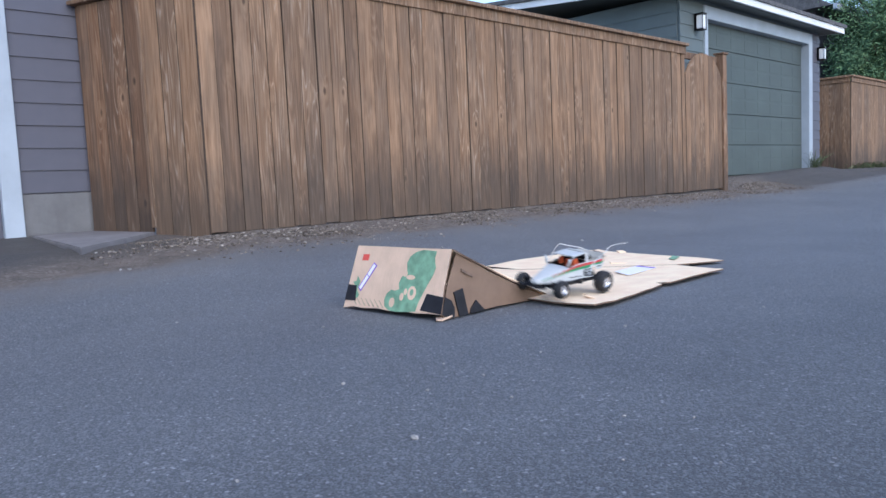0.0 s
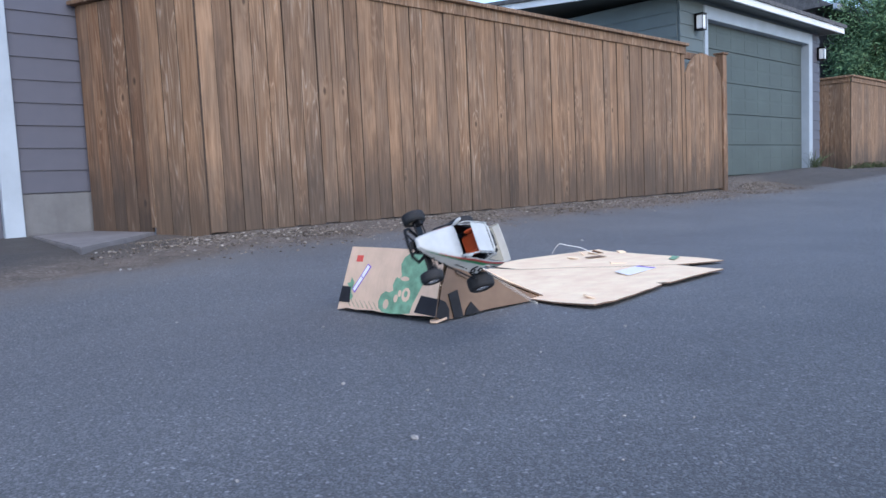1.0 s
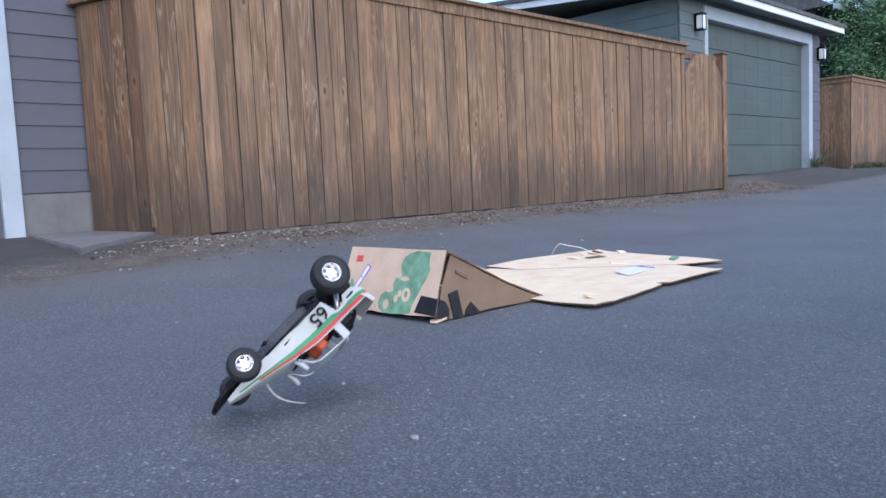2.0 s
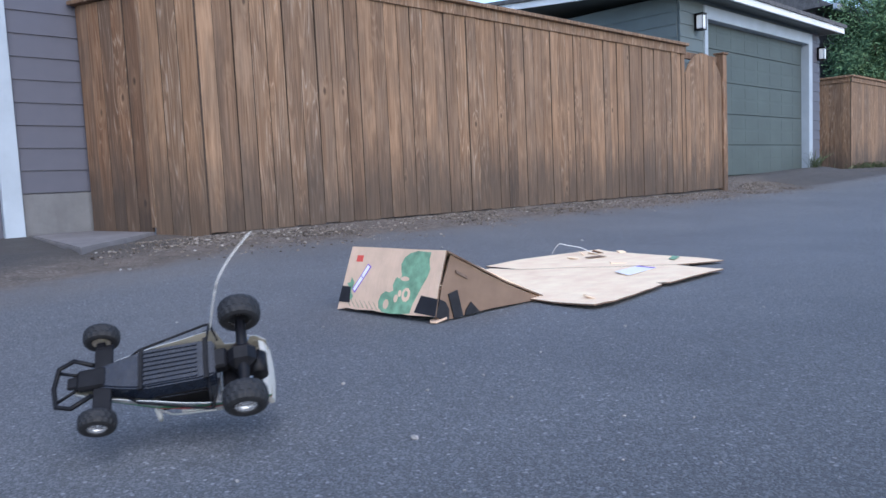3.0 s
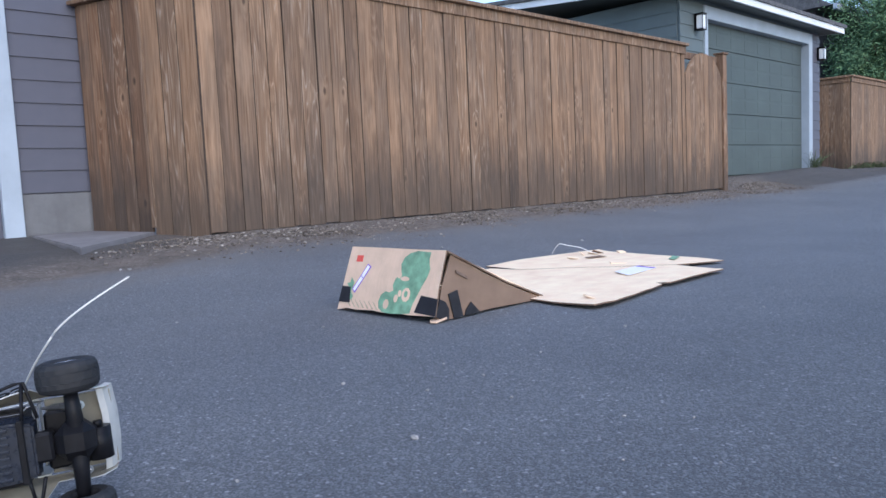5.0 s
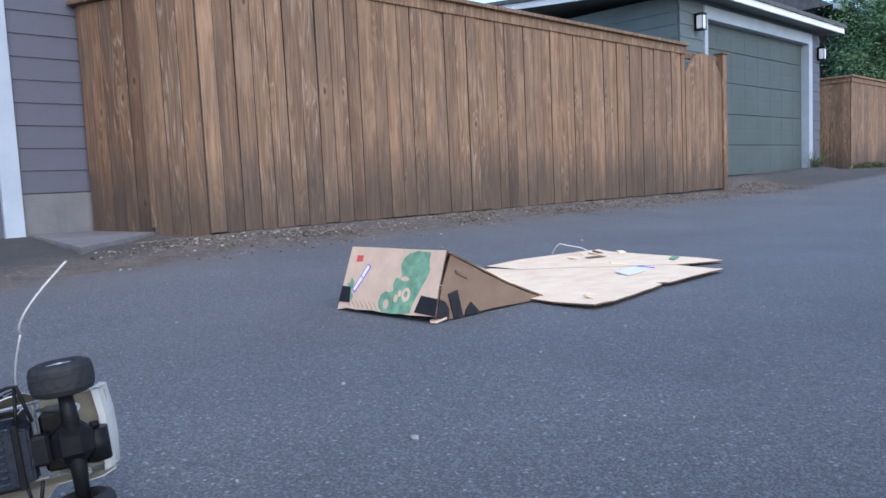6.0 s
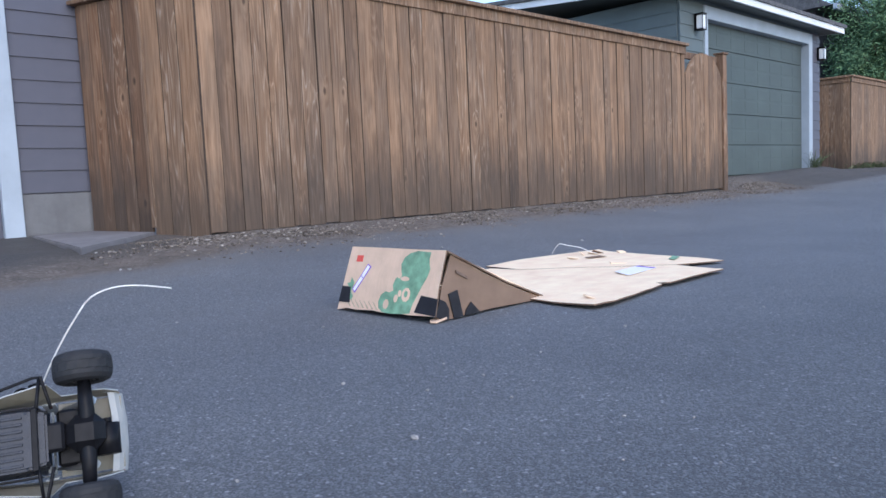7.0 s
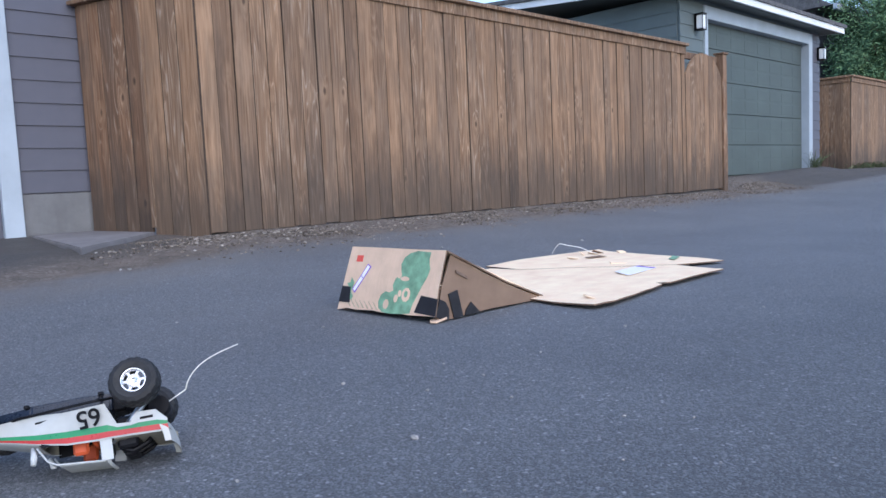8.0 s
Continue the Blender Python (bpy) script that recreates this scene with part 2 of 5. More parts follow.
def concrete_material(name, color):
    k = Mat(name, 0.85, 0, 0.25)
    v = k.coords()
    n = k.noise(v, 3.0, 8, 0.65)
    f = k.noise(v, 60, 4, 0.6)
    col = k.ramp(n, (0.3, tuple(c * 0.75 for c in color)), (0.7, tuple(c * 1.15 for c in color)))
    streak = k.ramp(k.noise(k.coords((5, 5, 0.8)), 2.0, 5), (0.5, 0.0), (0.75, 0.4))
    col = k.mix(streak, col, tuple(c * 0.6 for c in color))
    return k.finish(col, f, 0.3, 0.003)


GROUND = ground_material()
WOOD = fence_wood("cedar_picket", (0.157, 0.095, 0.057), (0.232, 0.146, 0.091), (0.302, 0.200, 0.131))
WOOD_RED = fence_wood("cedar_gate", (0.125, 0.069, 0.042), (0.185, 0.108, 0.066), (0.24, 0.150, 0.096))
# dark brown painted in as the shade between fence boards
GAP_SHADE = plain("painted_gap_shade", (0.058, 0.040, 0.029), 0.9, 0, 0.3, 12)
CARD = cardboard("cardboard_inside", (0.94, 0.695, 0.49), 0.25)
# brown card, its colour lowered to hold the shade on the ramp's sides
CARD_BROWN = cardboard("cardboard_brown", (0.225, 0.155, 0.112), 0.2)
CARD_PRINT = cardboard("cardboard_printed", (0.70, 0.505, 0.365), 0.2)
# cut edges coloured dark to paint the shadow line along the cardboard
EDGE_SHADE = plain("shaded_cardboard_edge", (0.15, 0.10, 0.07), 0.9, 0, 0.3, 60)
FADED = plain("faded_print", (0.150, 0.105, 0.078), 0.85, 0, 0.2, 40)
TAPE = plain("black_tape", (0.018, 0.018, 0.022), 0.4, 0, 0.3, 25)
INK_GREEN = plain("green_ink", (0.19, 0.335, 0.215), 0.8, 0, 0.32, 26)
INK_FAINT = plain("faint_print", (0.40, 0.34, 0.24), 0.85, 0, 0.25, 40)
INK_RED = plain("red_ink", (0.62, 0.09, 0.07), 0.7, 0, 0.1, 40)
LABEL_WHITE = plain("label_white", (0.82, 0.80, 0.82), 0.5, 0, 0.04, 40)
LABEL_VIOLET = plain("label_violet", (0.22, 0.12, 0.50), 0.5, 0, 0.1, 40)
SIDING_BLUE = painted_board("grey_blue_siding", (0.092, 0.092, 0.118))
SIDING_GREEN = painted_board("grey_green_siding", (0.115, 0.14, 0.142))
DOOR_GREEN = painted_board("green_garage_door", (0.072, 0.090, 0.086))
# white paint greyed and blued, so the shade on the trim is in its colour
TRIM_WHITE_SHADED = painted_board("shaded_white_trim", (0.37, 0.42, 0.48))
CONCRETE = concrete_material("concrete", (0.18, 0.18, 0.185))
SLAB_CONCRETE = concrete_material("slab_concrete", (0.185, 0.175, 0.178))
SHINGLE = plain("roof_shingle", (0.10, 0.10, 0.105), 0.9, 0, 0.35, 12, 0.4)
# the trim's white as it looks lit by the sky, for the garage eaves
FASCIA_WHITE = painted_board("white_fascia", (0.80, 0.82, 0.84))
SOFFIT = painted_board("soffit_paint", (0.10, 0.115, 0.115))
STONE = plain("pebble", (0.27, 0.26, 0.255), 0.85, 0, 0.35, 45, 0.3)
BLACK = plain("black_plastic", (0.009, 0.009, 0.011), 0.38, 0, 0.3, 60, 0, 0.14)
NAVY = plain("dark_blue_plastic", (0.009, 0.013, 0.024), 0.30, 0, 0.25, 60, 0, 0.4)
RUBBER = plain("tyre_rubber", (0.016, 0.016, 0.018), 0.65, 0, 0.3, 90, 0.3, 0.4)
CHROME = plain("chrome_rim", (0.72, 0.72, 0.74), 0.22, 0.85, 0.08, 60)
STEEL = plain("steel", (0.45, 0.44, 0.43), 0.35, 0.9, 0.15, 60)
SHELL = plain("white_shell", (0.46, 0.47, 0.465), 0.42, 0, 0.06, 40)
TAIL_WHITE = plain("tail_white", (0.46, 0.45, 0.42), 0.45, 0, 0.06, 40)
SHELL_GREEN = plain("green_stripe", (0.03, 0.22, 0.09), 0.35, 0, 0.1, 40)
SHELL_RED = plain("red_stripe", (0.42, 0.035, 0.035), 0.35, 0, 0.1, 40)
SHELL_INSIDE = plain("bare_plastic", (0.27, 0.25, 0.20), 0.5, 0, 0.1, 40)
HUB_BEIGE = plain("hub_beige", (0.36, 0.33, 0.29), 0.5, 0, 0.2, 60)
ORANGE = plain("orange_plastic", (0.50, 0.085, 0.025), 0.5, 0, 0.1, 60)
WIRE_WHITE = plain("white_wire", (0.75, 0.73, 0.68), 0.5, 0, 0.06, 60)
GLASS_LAMP = plain("frosted_glass", (0.8, 0.82, 0.85), 0.25, 0, 0.03, 40)
LEAF = leaf_material("leaf_green", (0.11, 0.19, 0.095), (0.17, 0.265, 0.13))
WEED = leaf_material("weed_green", (0.09, 0.12, 0.06), (0.18, 0.21, 0.11))
BARK = plain("bark", (0.10, 0.075, 0.055), 0.9, 0, 0.35, 18, 0.6)


# ---- ground ----
def gz(x, y):
    """Height of the ground: a shallow alley that rises to the fence side and slowly along its length."""
    z = 0.10 * lin(2.6, 4.1, y) + (0.035 + 0.015 * (1 - lin(7.0, 10.0, x))) * lin(4.1, 4.70, y)
    z += max(0.05 * lin(4.95, 5.9, y), 0.07 * lin(4.93, 5.03, y) * lin(2.55, 2.65, x))
    z += 0.12 * step(10.0, 17.0, x) * lin(0.0, 3.0, y)
    z += 0.10 * step(10.5, 11.2, x) * (1 - step(15.0, 16.2, x)) * step(4.3, 5.15, y)
    return z


def build_ground():
    xs = [-400, -150, -60, -25, -12, -8] + [-6 + 0.25 * i for i in range(113)] + [24, 28, 34, 45, 70, 120, 200, 400]
    ys = [-400, -150, -60, -25, -12, -8, -5, -3, -1.5, 0] + [0.5 + 0.125 * i for i in range(60)] + [8.5, 9.5, 11, 14, 20, 35, 60, 120, 250, 400]
    bm = bmesh.new()
    grid = []
    for x in xs:
        row = []
        for y in ys:
            z = gz(x, y)
            if -6 < x < 24 and 4.0 < y < 5.3:
                z += 0.014 * noise.noise((x * 3.1, y * 3.1, 0.3))
            row.append(bm.verts.new((x, y, z)))
        grid.append(row)
    for a, b in zip(grid, grid[1:]):
        for k in range(len(ys) - 1):
            f = bm.faces.new((a[k], b[k], b[k + 1], a[k + 1]))
            f.smooth = True
    g = part("ground", bm, GROUND, None)
    tagged(g, "grey asphalt alley with a strip of dirt and gravel", "ground", kind="structure")


build_ground()


def stone_shape(rng, r):
    bm = bmesh.new()
    bmesh.ops.create_icosphere(bm, subdivisions=1, radius=r)
    for v in bm.verts:
        v.co *= rng.uniform(0.75, 1.2)
        v.co.z *= 0.65
    return bm


def build_gravel():
    """Loose stones of the gravel strip, one sheet of stuff."""
    rng = random.Random(5)
    base = []
    for i in range(8):
        b = stone_shape(rng, 1.0)
        b.verts.ensure_lookup_table()
        base.append(([v.co.copy() for v in b.verts], [[v.index for v in f.verts] for f in b.faces]))
        b.free()
    verts, faces = [], []
    for i in range(30000):
        x = 1.45 + 10.4 * rng.random() ** 1.25
        y = 4.9 - abs(rng.gauss(0.0, 0.38))
        if y < 3.6 or (noise.noise((x * 1.4, y * 2.0, 7.0)) < -0.12 and rng.random() < 0.8):
            continue
        if x < 2.35 and y > x + 2.93 or x < 1.9 and rng.random() < 0.85:
            continue
        r = rng.choice((0.003, 0.003, 0.004, 0.004, 0.005, 0.005, 0.006, 0.007, 0.012))
        if y < 4.1:
            r = min(r, 0.010)
        vs, fs = base[i % 8]
        a = rng.uniform(0, 6.28)
        ca, sa = math.cos(a), math.sin(a)
        o = len(verts)
        z = gz(x, y) + 0.2 * r
        for p in vs:
            verts.append((x + r * (p.x * ca - p.y * sa), y + r * (p.x * sa + p.y * ca), z + r * p.z))
        faces += [[o + j for j in f] for f in fs]
    me = bpy.data.meshes.new("gravel")
    me.from_pydata(verts, [], faces)
    k = Mat("loose_gravel", 0.9, 0, 0.25)
    ge = k.node("ShaderNodeNewGeometry")
    me.materials.append(k.finish(k.ramp(ge.outputs["Random Per Island"], (0.0, (0.06, 0.049, 0.040)), (0.6, (0.145, 0.12, 0.099)), (0.9, (0.22, 0.19, 0.162)), (1.0, (0.38, 0.345, 0.31)))))
    tagged(new("gravel", me), "loose grey and brown gravel along the fence foot", "gravel", kind="stuff")


build_gravel()


def build_pebbles():
    """Single pebbles lying on the asphalt."""
    rng = random.Random(11)
    spots = [(0.856, 0.975, 0.0085), (1.003, 1.379, 0.006), (1.18, 0.752, 0.004), (1.497, 3.815, 0.012), (1.46, 3.84, 0.008), (1.582, 4.50, 0.010), (1.142, 2.533, 0.006), (1.385, 1.996, 0.006), (1.245, 1.167, 0.004), (1.268, 1.321, 0.004), (1.075, 0.516, 0.003), (0.993, 0.637, 0.0035),
             (0.55, 1.05, 0.004), (1.15, 1.0, 0.004), (1.9, 1.2, 0.005), (2.4, 1.0, 0.005), (1.5, 1.2, 0.004), (1.08, 1.18, 0.005),
             (0.75, 0.75, 0.003), (1.25, 0.65, 0.004), (4.1, 2.9, 0.012), (3.2, 3.3, 0.01)]
    for x, y, r in spots:
        p = part("pebble", stone_shape(rng, r), STONE, None)
        p.matrix_basis = pose(x, y, gz(x, y) + 0.35 * r, 0, 0, rng.uniform(0, 360))
        tagged(p, "pale grey pebble lying on the asphalt", "pebble", "pebbles on the alley")


build_pebbles()


# ---- fences ----
def picket_mesh(name, w, h, thick, rng, material, arch=None):
    """One board: bottom at z 0, face of stained wood, edges painted dark as the shade in the gaps. arch(u) lowers the
    top along the board's width.
    """
    bm = bmesh.new()
    n = 4
    rows = []
    for i in range(n + 1):
        u = i / n
        top = h - (arch(u) if arch else 0.0)
        x = -w / 2 + w * u
        b = (-0.0055 if i == 0 else 0.0055 if i == n else 0.0)
        c = 0.0022 * (1 - abs(2 * u - 1)) * rng.uniform(0.2, 1.0)
        rows.append([bm.verts.new((x, -thick / 2 - c, 0.0)), bm.verts.new((x, -thick / 2 - c, top)),
                     bm.verts.new((x + b, thick / 2, top)), bm.verts.new((x + b, thick / 2, 0.0))])
    for a, b in zip(rows, rows[1:]):
        for k in range(4):
            bm.faces.new((a[k], b[k], b[(k + 1) % 4], a[(k + 1) % 4]))
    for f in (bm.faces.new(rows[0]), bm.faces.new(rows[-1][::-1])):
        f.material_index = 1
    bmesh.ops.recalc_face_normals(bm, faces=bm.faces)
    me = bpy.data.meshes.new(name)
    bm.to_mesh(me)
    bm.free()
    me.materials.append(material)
    me.materials.append(GAP_SHADE)
    return me


def rail(parent, name, length, lo, hi, m, material=None):
    """A board along local x, from 0 to length, with the cross-section lo..hi (y, z)."""
    bm = bmesh.new()
    box(bm, (0, lo[0], lo[1]), (length, hi[0], hi[1]), 0.004)
    ob = part(name, bm, material or WOOD, parent)
    ob.matrix_basis = m
    return ob


FENCE_Y = 4.9
FENCE_X0 = 2.505
FENCE_X1 = 9.335
# board widths with their gap, as they follow one another along the fence
WIDTHS = (0.128, 0.141, 0.146, 0.128, 0.147, 0.143, 0.150, 0.136, 0.145, 0.127, 0.149, 0.136, 0.146, 0.143, 0.142, 0.146, 0.136, 0.139, 0.144)


def build_fence():
    rng = random.Random(3)
    length = FENCE_X1 - FENCE_X0
    f = empty("fence", pose(FENCE_X0, FENCE_Y, 0.0), "tall brown stained cedar board fence with a capped top", "fence")
    meshes = {}
    # unseen boards added behind the gaps, coloured dark to read as shade
    back = picket_mesh("back_board", 0.08, 1.84, 0.012, rng, GAP_SHADE)
    x, i = 0.0, 0
    while x < length - 0.05:
        w = min(WIDTHS[i % len(WIDTHS)], length - x)
        key = (round(w, 3), rng.choice((0.006, 0.008, 0.011)))
        if key not in meshes:
            meshes[key] = picket_mesh("picket", w - key[1], 1.84, 0.017, rng, WOOD)
        z = 0.168 + rng.uniform(-0.006, 0.006)
        m = pose(x + w / 2, rng.uniform(-0.005, 0.005), z, rng.uniform(-0.2, 0.2), rng.uniform(-0.25, 0.25), rng.uniform(-1.2, 1.2))
        shared("picket", meshes[key], f, m)
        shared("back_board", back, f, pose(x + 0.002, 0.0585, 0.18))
        x += w
        i += 1
    rail(f, "fascia_board", length, (-0.030, 1.962), (-0.0095, 2.062), pose(0, 0, 0))
    rail(f, "cap_board", length + 0.02, (-0.075, 2.062), (0.075, 2.098), pose(-0.01, 0, 0))
    for z in (0.5, 1.2, 1.86):
        rail(f, "rail", length, (0.0125, z), (0.05, z + 0.09), pose(0, 0, 0))
    for i in range(4):
        bm = bmesh.new()
        box(bm, (-0.045, 0.067, -0.05), (0.045, 0.155, 2.06), 0.004)
        p = part("post", bm, WOOD, f)
        p.matrix_basis = pose(0.08 + i * (length - 0.14) / 3, 0, 0)
    # the short canted stretch at the corner
    c = empty("fence", pose(2.29, 5.30, 0.0, 0, 0, -62.6), "brown cedar fence corner canted back beside the concrete slab", "fence")
    me = picket_mesh("picket", 0.145, 1.88, 0.017, rng, WOOD)
    for i in range(3):
        shared("picket", me, c, pose(0.006 + 0.1505 * (i + 0.5), rng.uniform(-0.004, 0.004), 0.150 - 0.002 * i, 0, 0, rng.uniform(-1, 1)))
        shared("back_board", back, c, pose(0.150 * (i + 0.5) + 0.07, 0.0585, 0.2))
    rail(c, "cap_board", 0.46, (-0.075, 2.062), (0.075, 2.096), pose(0, 0, 0))
    rail(c, "rail", 0.44, (0.0125, 0.5), (0.05, 0.59), pose(0, 0, 0))
    rail(c, "rail", 0.44, (0.0125, 1.2), (0.05, 1.29), pose(0, 0, 0))
    # the end that runs back to the house
    r = empty("fence", pose(2.072, 5.885, 0.0, 0, 0, -69.7), "reddish-brown cedar fence end running back to the house", "fence")
    me = picket_mesh("picket", 0.116, 1.66, 0.017, rng, WOOD_RED)
    for i in range(5):
        m = pose(0.121 * (i + 0.5), rng.uniform(-0.004, 0.004), 0.200 - 0.004 * i + rng.uniform(-0.004, 0.004), rng.uniform(-0.2, 0.2), rng.uniform(-0.3, 0.3), rng.uniform(-1, 1))
        shared("picket", me, r, m)
        shared("back_board", back, r, pose(0.121 * i + 0.06, 0.0585, 0.22) @ Matrix.Scale(0.88, 4, (0, 0, 1)))
    bm = bmesh.new()
    box(bm, (0.606, -0.016, 0.22), (0.645, 0.03, 1.90), 0.003)
    part("corner_board", bm, WOOD, r)
    rail(r, "cap_board", 0.62, (-0.05, 1.862), (0.06, 1.892), pose(-0.03, 0, 0), WOOD_RED)
    rail(r, "rail", 0.60, (0.0125, 0.6), (0.05, 0.69), pose(0, 0, 0), WOOD_RED)
    bm = bmesh.new()
    box(bm, (-0.02, 0.012, 0.20), (0.03, 0.06, 1.86), 0.004)
    part("post", bm, WOOD_RED, r)


def build_gate():
    """A narrow gate with an arched top between the fence's end and its own post."""
    rng = random.Random(8)
    g = empty("gate", pose(9.345, FENCE_Y, 0.0), "brown cedar board gate with an arched top and reddish post", "gate")
    n = 8
    w = 1.035 / n
    for i in range(n):
        def arch(u, i=i):
            s = (i + u) / n * 2 - 1
            return 0.30 * max(0.0, s * s) ** 1.3
        me = picket_mesh("board", w - 0.005, 1.84, 0.018, rng, WOOD, arch)
        shared("board", me, g, pose(w * (i + 0.5), 0, 0.175 + rng.uniform(-0.004, 0.004)))
    rail(g, "brace", 1.035, (0.0125, 0.45), (0.045, 0.54), pose(0, 0, 0), WOOD_RED)
    rail(g, "brace", 1.035, (0.0125, 1.40), (0.045, 1.49), pose(0, 0, 0), WOOD_RED)
    rail(g, "lintel", 1.19, (0.05, 1.93), (0.09, 2.02), pose(-0.02, 0, 0), WOOD_RED)
    bm = bmesh.new()
    box(bm, (1.050, -0.03, 0.10), (1.165, 0.09, 2.055), 0.006)
    p = part("gate_post", bm, WOOD_RED, g)
    bm = bmesh.new()
    box(bm, (1.035, -0.05, 2.055), (1.18, 0.11, 2.08), 0.004)
    part("post_cap", bm, WOOD_RED, g)


def build_far_fence():
    rng = random.Random(21)
    g = empty("fence", pose(17.45, 5.4, 0.0), "brown cedar board fence corner beside the far garage", "fence")
    me = picket_mesh("picket", 0.137, 1.86, 0.018, rng, WOOD)
    for i in range(40):
        shared("picket", me, g, pose(0.14 * (i + 0.5), 0, 0.30 + rng.uniform(-0.006, 0.006)))
    for i in range(14):
        shared("picket", me, g, pose(0.0, 0.012 + 0.14 * (i + 0.5), 0.30, 0, 0, 90))
    rail(g, "cap_board", 5.62, (-0.07, 2.25), (0.07, 2.29), pose(-0.05, 0, 0))
    rail(g, "cap_board", 2.0, (-0.07, 2.25), (0.07, 2.29), pose(0, 0.072, 0, 0, 0, 90))
    rail(g, "fascia_board", 5.6, (-0.032, 2.15), (-0.0105, 2.249), pose(-0.03, 0, 0))
    rail(g, "fascia_board", 1.95, (0.0105, 2.15), (0.032, 2.249), pose(0, 0.012, 0, 0, 0, 90))


# ---- buildings ----
def siding(parent, name, length, z0, z1, exposure, m, material):
    """Lapped boards along local x, each one a part, facing local -y."""
    meshes = {}
    z = z0
    while z < z1 - 0.02:
        h = min(exposure, z1 - z)
        key = round(h, 3)
        if key not in meshes:
            bm = bmesh.new()
            pts = [(-0.020, 0.0), (-0.008, h + 0.012), (0.0, h + 0.012), (0.0, 0.0)]
            a = [bm.verts.new((0, y, q)) for y, q in pts]
            b = [bm.verts.new((length, y, q)) for y, q in pts]
            for k in range(4):
                bm.faces.new((a[k], b[k], b[(k + 1) % 4], a[(k + 1) % 4]))
            bm.faces.new(a[::-1])
            bm.faces.new(b)
            bmesh.ops.recalc_face_normals(bm, faces=bm.faces)
            me = bpy.data.meshes.new(name)
            bm.to_mesh(me)
            bm.free()
            me.materials.append(material)
            meshes[key] = me
        shared(name, meshes[key], parent, m @ pose(0, 0, z))
        z += exposure


def build_left_house():
    h = empty("house", pose(0, 5.92, 0), "house with grey-blue lapped siding, white trim and concrete foundation", "house")
    bm = bmesh.new()
    box(bm, (-5.0, 0.02, 0.1), (2.35, 5.0, 3.3), 0.0)
    part("wall", bm, SIDING_BLUE, h)
    siding(h, "siding_board", 0.70, 0.507, 3.25, 0.161, pose(1.607, 0.018, 0), SIDING_BLUE)
    bm = bmesh.new()
    box(bm, (1.607, 0.004, 0.05), (2.33, 0.1, 0.500), 0.006)
    part("foundation", bm, CONCRETE, h)
    bm = bmesh.new()
    box(bm, (1.474, -0.035, 0.195), (1.605, 0.06, 3.2), 0.004)
    part("door_trim", bm, TRIM_WHITE_SHADED, h, "white painted door casing")
    bm = bmesh.new()
    box(bm, (-1.2, 0.012, 0.17), (1.472, 0.019, 2.5), 0.0)
    part("garage_door", bm, SIDING_BLUE, h)
    bm = bmesh.new()
    box(bm, (-5.4, -0.45, 3.3), (2.7, 5.4, 3.42), 0.01)
    part("roof", bm, SHINGLE, h)
    bm = bmesh.new()
    slab(bm, [(1.50, 4.50), (2.265, 5.255), (2.05, 5.90), (1.63, 5.90)], -0.10, 0.0, lambda x, y: 0.172 + 0.036 * lin(4.5, 5.9, y))
    bmesh.ops.bevel(bm, geom=bm.edges[:], offset=0.008, segments=2, affect="EDGES")
    s = part("concrete_slab", bm, SLAB_CONCRETE, None)
    tagged(s, "worn pale concrete slab before the fence end", "slab", kind="structure")


GX0, GX1, GY, GZ = 9.90, 15.24, 5.25, 0.33


def wall_lamp(x, y, z):
    lamp = empty("wall_lamp", pose(x, y, z), "black framed wall lantern with frosted white glass", "lamp", "garage wall lamps")
    bm = bmesh.new()
    box(bm, (-0.05, -0.02, -0.12), (0.05, 0.0, 0.12), 0.004)
    part("back_plate", bm, BLACK, lamp)
    bm = bmesh.new()
    box(bm, (-0.052, -0.125, -0.10), (0.052, -0.03, 0.09), 0.01)
    part("glass", bm, GLASS_LAMP, lamp)
    bm = bmesh.new()
    for a in (-0.058, 0.050):
        for b in (-0.132, -0.03):
            box(bm, (a, b, -0.11), (a + 0.008, b + 0.008, 0.10))
    box(bm, (-0.065, -0.14, 0.10), (0.065, -0.015, 0.118), 0.004)
    box(bm, (-0.06, -0.135, -0.122), (0.06, -0.02, -0.108), 0.003)
    part("lantern_frame", bm, BLACK, lamp)


